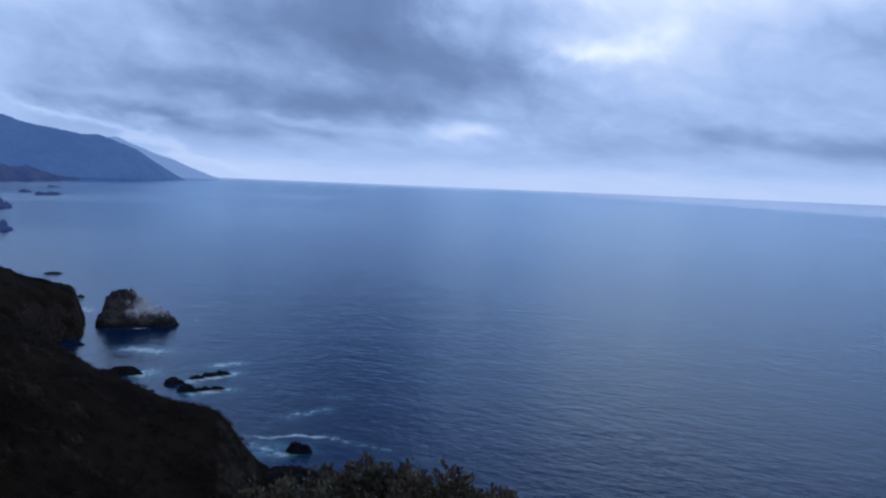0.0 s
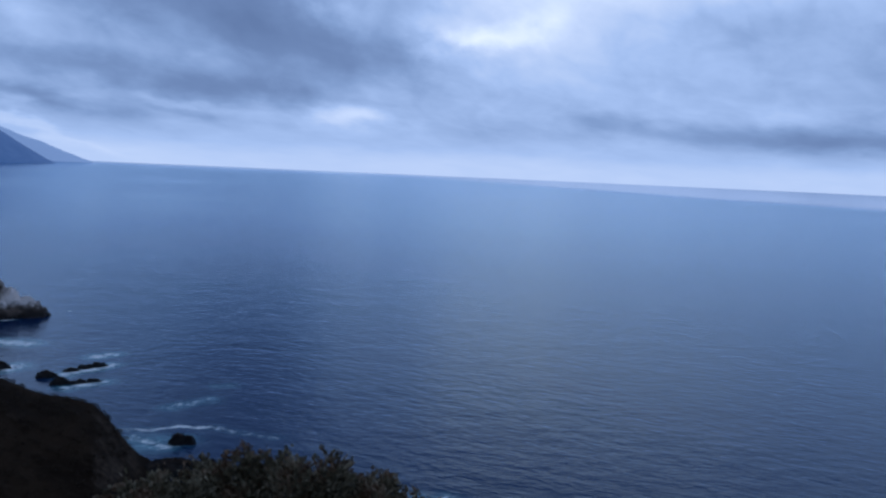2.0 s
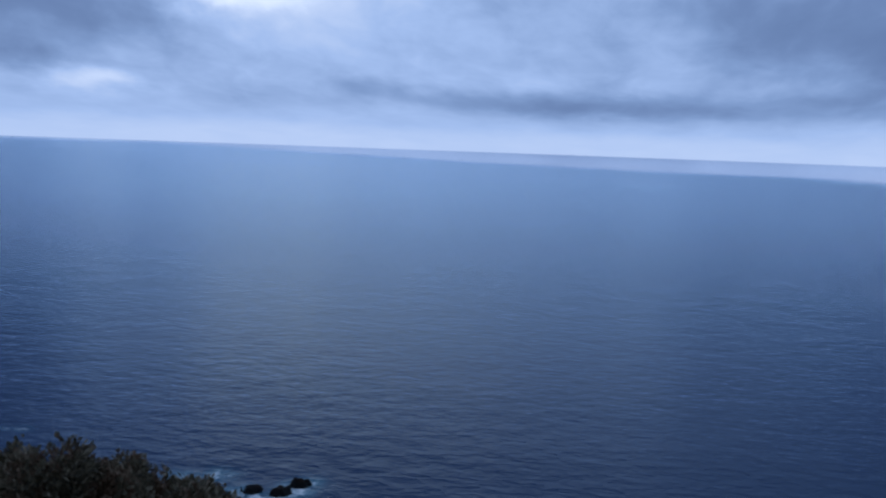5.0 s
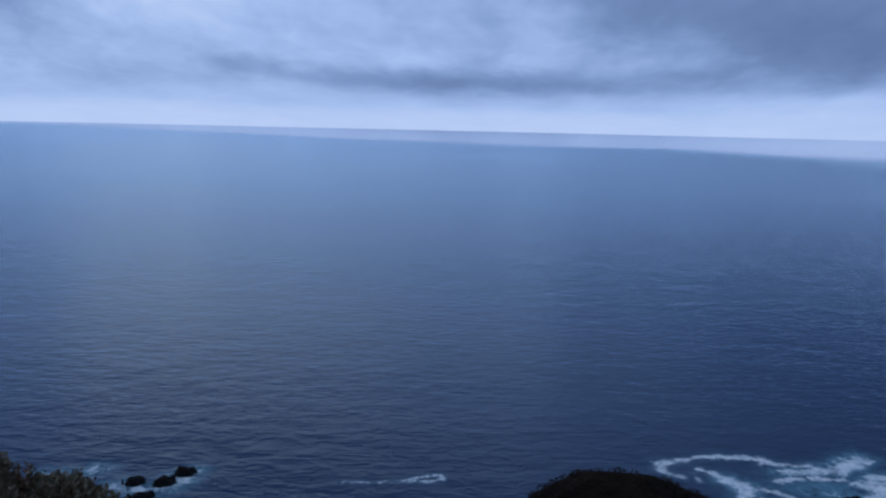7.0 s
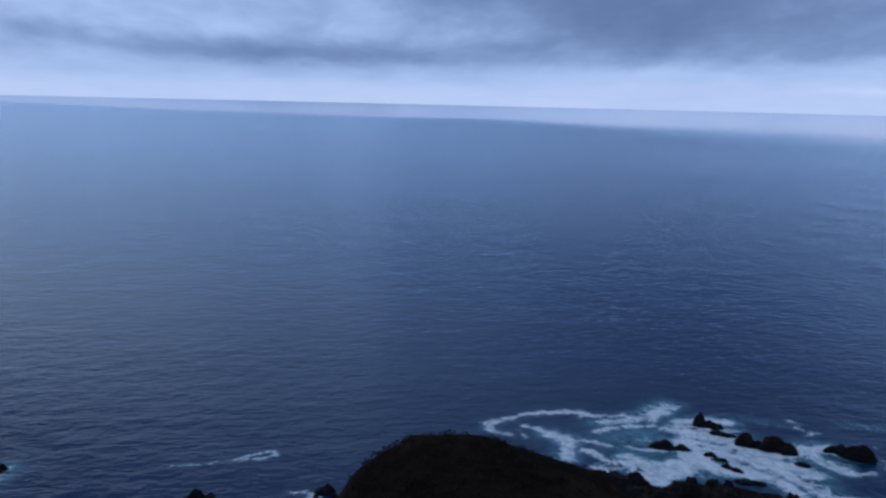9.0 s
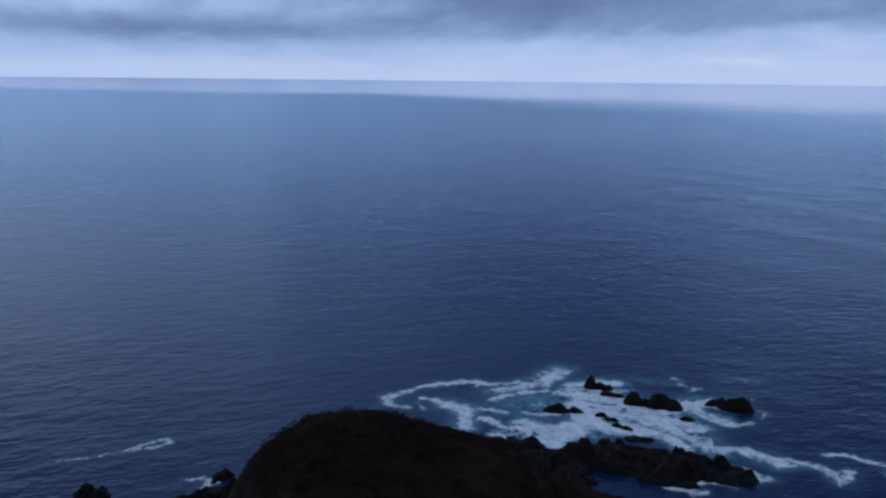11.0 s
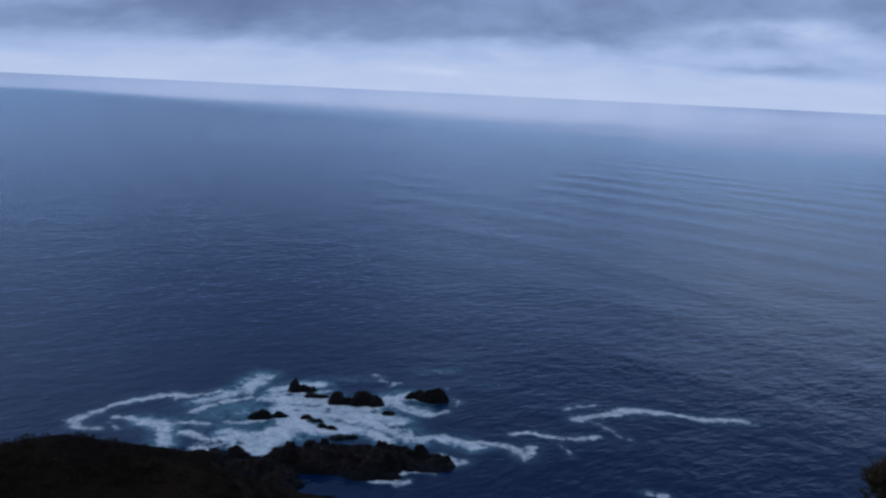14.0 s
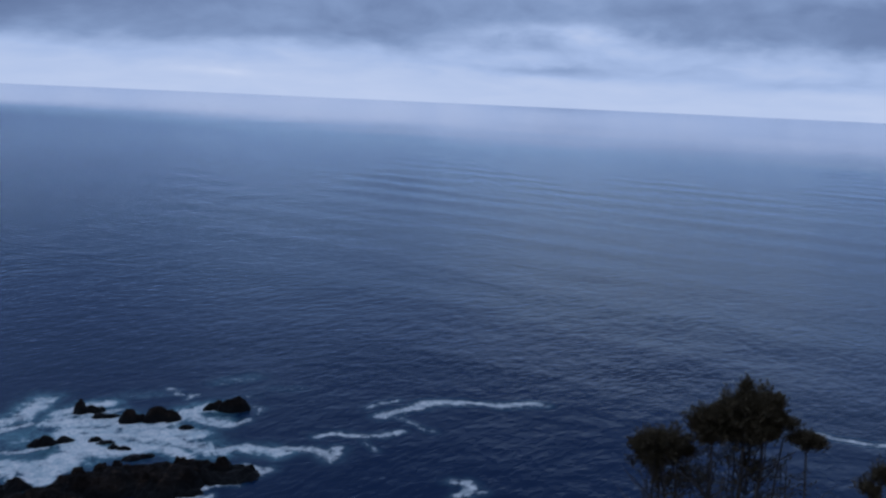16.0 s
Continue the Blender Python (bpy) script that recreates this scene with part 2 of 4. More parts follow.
def rock_material(name, dark, light, pale, white_above=None, splash=1.6):
    m, q, shader = material(name)
    place = q.node("ShaderNodeNewGeometry").outputs["Position"]
    coarse, fine = q.noise(place, 0.3, 6.0, 0.6, 0.4), q.noise(place, 0.9, 7.0, 0.7, 0.3)
    stone = q.mix(q.step(coarse, 0.35, 0.68), dark, light)
    stone = q.mix(q.step(fine, 0.55, 0.78), stone, pale)
    height = q.node("ShaderNodeSeparateXYZ")
    q.put(place, height.inputs[0])
    wet = q.step(q.add(height.outputs[2], q.mul(q.add(coarse, -0.5), 2.0)), 0.3 * splash, splash)
    if white_above:
        # bird lime on the upper ledges of the seaward half
        lime = q.mul(q.step(q.add(height.outputs[2], q.mul(q.add(fine, -0.5), 7.0)), white_above, white_above + 3.0),
                     q.step(q.add(height.outputs[0], q.mul(q.add(coarse, -0.5), 9.0)), -100.8, -97.0))
        stone = q.mix(q.mul(lime, 0.92), stone, (0.85, 0.74, 0.66))
    q.put(q.mix(wet, tuple(0.35 * c for c in dark), stone), shader.inputs["Base Color"])
    q.put(q.add(0.55, q.mul(wet, 0.4)), shader.inputs["Roughness"])
    shader.inputs["Specular IOR Level"].default_value = 0.2
    q.put(q.bump(q.add(coarse, q.mul(fine, 0.35)), 0.9, 1.2), shader.inputs["Normal"])
    return m


def land_material():
    m, q, shader = material("scrub_and_cliff")
    geometry = q.node("ShaderNodeNewGeometry")
    place = geometry.outputs["Position"]
    up, height = q.node("ShaderNodeSeparateXYZ"), q.node("ShaderNodeSeparateXYZ")
    q.put(geometry.outputs["Normal"], up.inputs[0])
    q.put(place, height.inputs[0])
    coarse, fine = q.noise(place, 0.09, 6.0, 0.6, 0.5), q.noise(place, 1.3, 6.0, 0.65)
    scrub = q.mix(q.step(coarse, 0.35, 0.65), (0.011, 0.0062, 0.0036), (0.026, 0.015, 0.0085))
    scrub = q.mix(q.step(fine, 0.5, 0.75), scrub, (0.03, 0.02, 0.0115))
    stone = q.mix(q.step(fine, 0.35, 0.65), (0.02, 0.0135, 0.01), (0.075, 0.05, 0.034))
    bare = q.mul(q.step(q.add(up.outputs[2], q.mul(q.add(q.noise(place, 0.22, 5.0, 0.6, 0.6), -0.5), 1.3)), 0.5, 0.75, 1.0, 0.0), q.step(coarse, 0.3, 0.6, 0.35, 1.0))
    q.put(q.mix(bare, scrub, stone), shader.inputs["Base Color"])
    shader.inputs["Roughness"].default_value = 0.95
    shader.inputs["Specular IOR Level"].default_value = 0.03
    q.put(q.bump(q.add(fine, coarse), 0.8, 0.5), shader.inputs["Normal"])
    return m


def leaf_material(name, dark, mid, light, red=0.0):
    m, q, shader = material(name)
    island = q.node("ShaderNodeNewGeometry").outputs["Random Per Island"]
    place = q.node("ShaderNodeNewGeometry").outputs["Position"]
    patch = q.noise(place, 2.4, 4.0)
    colour = q.ramp(q.add(q.mul(island, 0.6), q.mul(patch, 0.5)), (0.15, dark), (0.55, mid), (0.95, light))
    # some sprays have gone reddish
    sprays = q.mul(q.step(q.noise(place, 3.6, 3.0, 0.6), 0.48, 0.62), red)
    q.put(q.mix(sprays, colour, tuple(c * k for c, k in zip(mid, (1.35, 0.85, 0.85)))), shader.inputs["Base Color"])
    shader.inputs["Roughness"].default_value = 0.7
    shader.inputs["Specular IOR Level"].default_value = 0.2
    return m


def bark_material():
    m, q, shader = material("grey_bark")
    place = q.node("ShaderNodeNewGeometry").outputs["Position"]
    streak = q.noise(place, 22.0, 6.0, 0.65)
    q.put(q.mix(q.step(streak, 0.3, 0.7), (0.05, 0.04, 0.036), (0.15, 0.125, 0.115)), shader.inputs["Base Color"])
    shader.inputs["Roughness"].default_value = 0.9
    q.put(q.bump(streak, 0.7, 0.01), shader.inputs["Normal"])
    return m


def far_hill_material(name, low, high, haze_glow):
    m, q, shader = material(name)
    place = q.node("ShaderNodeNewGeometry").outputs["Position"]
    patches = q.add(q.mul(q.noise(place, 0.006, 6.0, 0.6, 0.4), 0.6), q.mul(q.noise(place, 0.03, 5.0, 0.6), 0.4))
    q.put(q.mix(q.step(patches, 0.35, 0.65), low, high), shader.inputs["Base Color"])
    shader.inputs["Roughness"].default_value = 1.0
    # blue emission stands in for the haze between the eye and far land
    q.put((*haze_glow, 1), shader.inputs["Emission Color"])
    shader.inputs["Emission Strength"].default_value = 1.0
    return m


WATER = water_material()
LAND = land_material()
ROCK = rock_material("dark_sea_rock", (0.007, 0.0045, 0.0034), (0.028, 0.017, 0.0115), (0.13, 0.082, 0.054))
STACK_ROCK = rock_material("limed_sea_stack", (0.05, 0.036, 0.028), (0.145, 0.104, 0.08), (0.25, 0.185, 0.145), 2.5, 2.8)
BUSH_LEAF = leaf_material("coastal_bush_leaf", (0.05, 0.042, 0.026), (0.15, 0.122, 0.07), (0.34, 0.27, 0.175), 0.65)
TREE_LEAF = leaf_material("dark_needle_leaf", (0.042, 0.031, 0.017), (0.1, 0.071, 0.038), (0.175, 0.125, 0.068))
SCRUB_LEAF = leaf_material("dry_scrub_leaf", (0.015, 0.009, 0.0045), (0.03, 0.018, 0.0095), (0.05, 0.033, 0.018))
BARK = bark_material()

# ---- sea ----
FOAM = []


def foam(width, strength, *line):
    """A streak of foam along points of heading and distance."""
    FOAM.append((width, strength, [polar(np.array(a), np.array(r)) for a, r in line]))


foam(1, 0.95, (-46.0, 128.3), (-45.9, 130.0), (-46.6, 131.7), (-47.7, 133.1), (-48.8, 135.1), (-50.2, 136.4), (-52.0, 137.6), (-53.4, 136.7))
foam(0.9, 0.9, (-46.0, 128.3), (-46.6, 126.3), (-47.3, 125.6))
foam(0.6, 0.6, (-48.0, 127.4), (-48.6, 124.8))
foam(1.1, 0.8, (-48.6, 129.2), (-49.7, 127.8), (-50.5, 126.4), (-51.4, 126.6))
foam(1.7, 1, (-50.3, 127.1), (-51.6, 125.2), (-51.6, 122.1), (-51.3, 118.7))
foam(0.8, 0.7, (-51.6, 125.7), (-52.6, 125.3), (-53.6, 125.0), (-54.8, 124.0))
foam(1.9, 1, (-54.0, 134.1), (-55.4, 135.7), (-56.6, 137.6), (-57.3, 141.2), (-58.1, 145.0))
foam(1.1, 0.75, (-53.6, 129.2), (-54.5, 131.4), (-55.8, 133.2), (-57.2, 134.8))
foam(0.9, 0.8, (-52.4, 135.7), (-53.8, 137.3), (-55.4, 138.1))
foam(1.5, 1.15, (-58.9, 137.9), (-59.9, 139.4), (-61.9, 140.4))
foam(2.4, 1.1, (-58.5, 133.5), (-59.9, 133.2), (-61.3, 132.6), (-62.6, 132.2))
foam(1.8, 0.9, (-59.2, 129.7), (-60.5, 129.5), (-62.1, 128.5))
foam(0.8, 0.85, (-55.9, 125.2), (-57.0, 124.5), (-58.2, 124.6))
foam(0.9, 0.85, (-52.7, 121.7), (-53.7, 120.8), (-54.5, 119.4), (-56.1, 118.2))
foam(1, 0.6, (-54.1, 117.1), (-56.1, 116.8))
foam(2.4, 1.25, (-59.4, 127.8), (-59.9, 124.3), (-59.8, 120.5), (-59.2, 118.1))
foam(1.6, 0.9, (-57.5, 119.4), (-58.8, 119.2))
foam(1.2, 1, (-60.0, 122.1), (-61.6, 121.7), (-62.4, 120.1))
foam(1.2, 1.2, (-56.6, 115.3), (-57.3, 114.1), (-58.3, 115.3), (-59.7, 117.0))
foam(1.1, 1.2, (-53.8, 115.6), (-54.4, 113.9))
foam(1.9, 1, (-62.4, 131.1), (-63.7, 128.8), (-65.2, 128.3), (-66.0, 130.8))
foam(1.9, 1.15, (-66.0, 131.7), (-66.8, 133.8), (-68.0, 135.6), (-68.9, 135.1))
foam(2.2, 0.85, (-63.3, 125.4), (-65.0, 124.1), (-66.4, 122.3), (-67.8, 120.0), (-68.8, 118.1))
foam(1.4, 1.1, (-62.5, 123.0), (-64.3, 121.5), (-65.7, 119.3), (-66.7, 117.0))
foam(1, 0.9, (-67.7, 129.0), (-69.3, 127.7), (-70.4, 129.0))
foam(0.7, 0.5, (-70.8, 135.5), (-71.6, 134.2), (-71.2, 131.4))
foam(1.4, 0.95, (-68.8, 118.2), (-70.2, 118.4), (-71.7, 117.6), (-72.9, 116.3))
foam(1.1, 1.1, (-70.8, 112.6), (-71.3, 110.6), (-72.1, 111.0))
foam(0.8, 0.85, (-67.4, 106.1), (-68.1, 107.1), (-69.1, 107.4), (-69.8, 107.5))
foam(0.6, 0.9, (-65.6, 104.1), (-66.5, 103.9), (-67.4, 103.5), (-68.0, 104.0))
foam(0.8, 0.6, (-65.7, 145.7), (-66.1, 142.7), (-67.1, 141.4), (-66.6, 140.0))
foam(1.4, 0.22, (-63.3, 143.5), (-65.1, 143.1))
foam(1.6, 0.25, (-68.9, 147.4), (-71.1, 149.8))
foam(1.3, 0.25, (-69.2, 139.0), (-71.2, 140.6))
foam(0.5, 0.7, (-24.5, 116.2), (-26.4, 116.7), (-28.4, 117.0), (-29.4, 117.7))
foam(0.5, 0.75, (-29.2, 118.0), (-30.1, 118.7), (-31.2, 118.8), (-31.4, 117.5), (-30.4, 116.5), (-29.4, 117.1))
foam(0.6, 1, (-32.6, 105.6), (-33.3, 105.8), (-34.4, 104.2))
foam(0.6, 1, (-33.6, 104.2), (-33.2, 102.3), (-32.7, 101.6))
foam(1.5, 0.35, (-55.2, 127.1), (-58.0, 129.0), (-59.2, 130.7))
foam(2.4, 1.0, (-57.3, 116.7), (-59.2, 120.4), (-61.3, 126.3))
foam(2.6, 0.95, (-61.5, 126.4), (-63.5, 126.4), (-65.4, 126.1), (-67.0, 124.1))
foam(1.6, 0.8, (-58.9, 135.2), (-60.1, 136.7), (-62.2, 136.7))
foam(1.2, 0.7, (-54.7, 118.2), (-56.9, 117.0), (-58.1, 117.9))
foam(1.5, 0.9, (-67.2, 132.6), (-67.6, 129.9), (-69.0, 128.5))
foam(1.1, 1, (-79.6, 130.0), (-80.8, 132.9), (-82.4, 134.8), (-83.3, 138.0), (-85.9, 138.1), (-87.8, 138.2), (-90.8, 139.9))
foam(0.8, 0.6, (-78.8, 134.2), (-80.0, 136.4), (-81.0, 137.7))
foam(0.9, 0.9, (-75.5, 122.5), (-76.9, 123.2), (-78.5, 122.1), (-80.1, 122.5), (-81.0, 124.2))
foam(0.8, 0.5, (-80.8, 129.9), (-82.6, 126.7), (-83.6, 124.3))
foam(0.7, 0.55, (-78.5, 121.0), (-79.5, 117.4))
foam(1.1, 1, (-69.5, 119.0), (-70.8, 119.2), (-72.3, 117.5), (-73.7, 117.7), (-75.4, 117.0), (-76.6, 114.2), (-76.9, 117.5))
foam(1, 0.95, (-84.8, 107.9), (-85.8, 107.4), (-86.3, 105.6), (-85.6, 103.4))
foam(0.8, 0.7, (-85.9, 104.8), (-87.2, 105.0))
foam(0.9, 0.8, (-108.3, 144.5), (-109.6, 143.8), (-112.4, 145.6))
foam(1.2, 0.3, (-72.3, 143.6), (-74.0, 143.4))
foam(1.2, 0.35, (-69.1, 146.3), (-70.8, 148.0), (-71.1, 150.1))
foam(1.8, 1.15, (-56.0, 120.6), (-57.2, 117.2), (-57.9, 113.7))
foam(1.7, 1.2, (-58.7, 120.5), (-60.4, 121.1), (-62.1, 121.1), (-63.8, 120.7))
foam(1.8, 1, (-63.3, 127.1), (-65.3, 124.0), (-67.4, 120.2))
foam(1.6, 0.9, (-59.1, 126.7), (-60.7, 127.3), (-62.4, 125.0))
foam(0.85, 0.8, (13.3, 166.1), (11.0, 164.9), (9.1, 166.6), (7.2, 164.8))
foam(1.0, 0.5, (7.2, 164.8), (4.9, 160.3), (3.0, 157.3))
foam(1.8, 0.45, (10.1, 179.6), (8.8, 181.7), (7.5, 184.5))
foam(1.6, 0.4, (7.0, 196.3), (6.2, 196.0))
foam(2.2, 0.9, (14.4, 229.3), (13.5, 231.6))
foam(2.0, 0.85, (16.3, 212.0), (13.5, 219.6))
foam(2.0, 0.8, (16.1, 199.6), (14.0, 203.6))
foam(1.1, 0.7, (21.4, 286.0), (20.6, 286.5))
foam(1.1, 0.8, (19.9, 286.5), (18.9, 287.5))
foam(1.0, 0.45, (16.9, 296.0), (16.0, 300.0))
foam(3.6, 0.85, (19.9, 254.0), (18.4, 249.5))
foam(2.5, 0.9, (19.5, 220.0), (18.8, 223.2))
foam(1.8, 0.9, (23.3, 355.5), (23.0, 358.4))
foam(2.2, 0.8, (22.8, 330.6), (22.4, 323.8))
foam(1.8, 0.6, (23.6, 289.1), (23.2, 292.8))
foam(1.9, 0.7, (-9.4, 121.5), (-10.9, 118.6), (-12.2, 118.0), (-14.3, 122.6))
foam(1.8, 0.55, (-5.6, 128.6), (-7.4, 127.8), (-8.4, 128.3))
foam(2.2, 0.55, (12.1, 160.5), (10.2, 154.5), (9.1, 158.4))


def distance_to(line, x, y):
    best = np.full_like(x, 1e9)
    for (ax, ay), (bx, by) in zip(line, line[1:]):
        dx, dy = bx - ax, by - ay
        s = np.clip(((x - ax) * dx + (y - ay) * dy) / (dx * dx + dy * dy), 0, 1)
        best = np.minimum(best, np.hypot(x - ax - s * dx, y - ay - s * dy))
    return best


def build_sea():
    fine = np.arange(-116, 34, 0.2)
    headings = np.concatenate([fine, np.arange(34, 244, 5.0)])
    radii = np.concatenate([np.linspace(40, 98, 30), np.arange(100, 175, 0.55), np.geomspace(175, 5000, 380)])
    a, r = np.meshgrid(headings, radii)
    x, y = polar(a, r)
    z = np.zeros_like(x)
    waves = random.Random(4)
    near = smooth(r, 1500, 400)
    gust = 0.6 + 0.4 * fbm(x / 130, y / 130, 31, 3)
    for length, height, count, spread in ((42, 0.25, 6, 11), (30, 0.05, 5, 25), (15, 0.03, 7, 45), (7, 0.034, 8, 70)):
        for k in range(count):
            heading = radians(-114 + waves.uniform(-spread, spread) if length > 40 else waves.uniform(-120, 15))
            long = length * waves.uniform(0.8, 1.25)
            phase = (x * -math.sin(heading) + y * math.cos(heading)) * 2 * math.pi / long + waves.uniform(0, 6.28)
            phase = phase + 1.8 * fbm(x / (2.5 * long), y / (2.5 * long), 50 + k, 2)
            crest = 1 - np.abs(np.sin(phase / 2))
            fade = smooth(r, 32 * length, 15 * length)
            if length > 40:
                fade = smooth(r, 1250, 450) * smooth(a, -50, -88) * (0.4 + 0.6 * smooth(r, 160, 380))
            elif length > 10:
                fade = fade * (0.3 + 0.7 * smooth(a, -45, -80))
            z += height * gust * fade * (2 * crest - 0.7)
    z *= 0.4
    # beyond the drawn distance the water meets the horizon at eye height
    z += 26 * (np.clip(r - 1500, 0, None) / 3500) ** 2
    f, churn = np.zeros_like(x), np.zeros_like(x)
    ring = (r > 60) & (r < 400) & (a < 34)
    xs, ys = x[ring], y[ring]
    wx_, wy_ = xs + 1.1 * fbm(xs / 4, ys / 4, 71, 4), ys + 1.1 * fbm(xs / 4, ys / 4, 83, 4)
    best, wash = np.zeros_like(xs), np.zeros_like(xs)
    for width, strength, line in FOAM:
        d = distance_to(line, wx_, wy_)
        best = np.maximum(best, strength * 1.08 * np.exp(-(d / width) ** 2))
        wash = np.maximum(wash, strength * np.exp(-(d / (1.4 * width)) ** 2) * (1.3 if width > 1.3 else 0.5))
    for heading, far, half, deep in ((-57.5, 128, 11, 9), (-62.5, 126, 9, 9), (11.0, 157, 6, 5)):
        cx, cy = polar(np.array(heading), np.array(far))
        u = (xs - cx) * math.cos(radians(heading)) + (ys - cy) * math.sin(radians(heading))
        v = -(xs - cx) * math.sin(radians(heading)) + (ys - cy) * math.cos(radians(heading))
        wash = np.maximum(wash, 0.75 * np.exp(-((u / half) ** 2 + (v / deep) ** 2) ** 1.5))
    f[ring], churn[ring] = best, np.minimum(wash, 1.3)
    # ruffled water near, a glassy belt far out that widens to the west
    edge = np.interp(a, [-112, -85, -70, -60, -45, -25, -15, -5, 30], [850, 950, 1450, 1750, 2350, 2600, 3300, 4300, 4700])
    belt = np.interp(a, [-100, -80, -66, -52, -40, -10], [0.9, 0.8, 0.5, 0.24, 0.15, 0.3])
    drift = np.log(r / edge) + np.interp(a, [-80, -50], [0.16, 0.07]) * fbm(a / 9, np.log(r) * 9, 97, 4)
    slick = smooth(drift, -belt, belt)
    slick = np.maximum(slick, 0.24 * smooth(fbm(x / 420, y / 420, 91, 4) + 0.5 * fbm(x / 1500, y / 1500, 95, 3), 0.0, 0.5))
    me = mesh_of("sea", np.stack([x, y, z], -1).reshape(-1, 3), grid_faces(len(radii), len(headings), True), WATER)
    for name, values in (("foam", f), ("churn", churn), ("slick", slick)):
        me.attributes.new(name, "FLOAT", "POINT").data.foreach_set("value", values.astype(np.float32).ravel())
    tagged(new("sea", me), "dark blue ocean with low swell and white foam by rocks", "sea", kind="structure")


build_sea()

# ---- land ----
# headings and the heights of two spurs of the slope
SPUR_A = ((-4, -8.0), (3, -5.0), (7.3, -3.0), (10.2, -1.0), (11.7, 1.4), (12.4, 3.5), (12.9, 5.5), (13.6, 8.8), (14.5, 11.4), (15.4, 12.3), (16.5, 12.8),
          (17.5, 13.2), (19.6, 16.0), (22, 19.2), (23.6, 22.3), (27, 28), (40, 46), (60, 55))
SPUR_B = ((-30, -6), (-33.5, -1.5), (-35.3, 4.4), (-36.9, 8.6), (-38, 10.0), (-40.8, 12.9), (-45.6, 12.9), (-48.8, 11.6), (-53.9, 9.2),
          (-58.4, 4.6), (-65, 1.2), (-72, -6))


def crest_of(spur, a):
    order = sorted(spur)
    return np.interp(a, [p[0] for p in order], [p[1] for p in order])


def land_height(a, r):
    x, y = polar(a, r)
    facing_sea = np.cos(np.radians(a + 42))
    fall = -0.62 + 1.0 * smooth(facing_sea, 0.2, -0.6)
    base = EYE - 1.62 + fall * np.clip(r - 1.2, 0, None)
    base = np.minimum(base, 190 + 20 * fbm(x / 120, y / 120, 7, 3))
    rough = fbm(x / 16, y / 16, 11, 6)
    ridge = fbm(x / 9, y / 9, 23, 5, ridged=True)
    base = base + rough * smooth(r, 8, 60) * 2.2
    top_a = (crest_of(SPUR_A, a) + 9) * np.where(r < 142, np.exp(-((r - 142) / 70) ** 2), np.exp(-((r - 142) / 22) ** 2)) - 9
    top_b = (crest_of(SPUR_B, a) + 9) * np.where(r < 88, np.exp(-((r - 88) / 40) ** 2), np.exp(-((r - 88) / 14) ** 4)) - 9
    cape_line = np.interp(a, [22.2, 22.8, 23.3, 24.7, 27.2, 34, 50], [-8, 3, 10.5, 12.3, 17.0, 35, 60])
    cape = (cape_line + 9) * np.exp(-np.abs((r - 292) / np.where(r < 292, 22 + 50 * smooth(a, 23.6, 27.0), 40)) ** 4) - 9
    cape = np.where(a > 21.8, cape, -8.0)
    far_left = np.where(a > 30, (a - 30) * 1.6, -8) * smooth(r, 90, 200) - 8 * (1 - smooth(r, 90, 200))
    z = np.maximum(np.maximum(np.maximum(base, top_a), np.maximum(top_b, cape)), (far_left + 9) * smooth(r, 900, 500) - 9)
    rocky = smooth(z, 9, 1) * smooth(r, 60, 80)
    z = z + (0.25 + 0.9 * rocky + 1.3 * smooth(r, 235, 262) * smooth(r, 420, 340)) * ridge * smooth(r, 40, 80) + 0.5 * rough * smooth(r, 40, 80)
    return np.maximum(z, -5.0)


def build_land():
    headings = np.concatenate([np.arange(-75, 32, 0.25), np.arange(32, 285, 2.2)])
    radii = np.concatenate([[0.0], np.geomspace(0.4, 55, 50), np.geomspace(56, 330, 190), np.geomspace(336, 1100, 40)])
    a, r = np.meshgrid(headings, radii)
    x, y = polar(a, r)
    z = land_height(np.where(a > 180, a - 360, a), r)
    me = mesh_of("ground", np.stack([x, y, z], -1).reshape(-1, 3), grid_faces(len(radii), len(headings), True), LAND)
    tagged(new("ground", me), "steep dark scrub-covered coastal slope with rocky spurs above the sea", "coastal slope", kind="structure")


build_land()


def hill(name, label, foot, peaks, depth, seed, look_of, rough=3.0):
    """A long far ridge: foot distance at two headings, heights by heading."""
    (a0, r0), (a1, r1) = foot
    headings = np.linspace(a0, a1, 260)
    steps = np.linspace(0, 1, 40)
    a, s = np.meshgrid(headings, steps)
    r = r0 + (r1 - r0) * (a - a0) / (a1 - a0) + depth * s
    x, y = polar(a, r)
    order = sorted(peaks)
    top = np.interp(a, [p[0] for p in order], [p[1] for p in order])
    gully = fbm(x / 260, y / 260, seed, 5, ridged=True)
    z = top * np.sin(np.clip(s * 1.25, 0, 1) * math.pi / 2) ** 0.85 * (1 + 0.12 * gully * np.sin(np.clip(s, 0, 1) * math.pi)) + rough * fbm(x / 60, y / 60, seed + 5, 4)
    z = np.where(s <= 0, -6, z) + 26 * (np.clip(r0 - 1500, 0, None) / 3500) ** 2 * 0.85
    me = mesh_of(name, np.stack([x, y, z], -1).reshape(-1, 3), grid_faces(len(steps), len(headings)), look_of)
    tagged(new(name, me), label, "mountain", kind="structure")


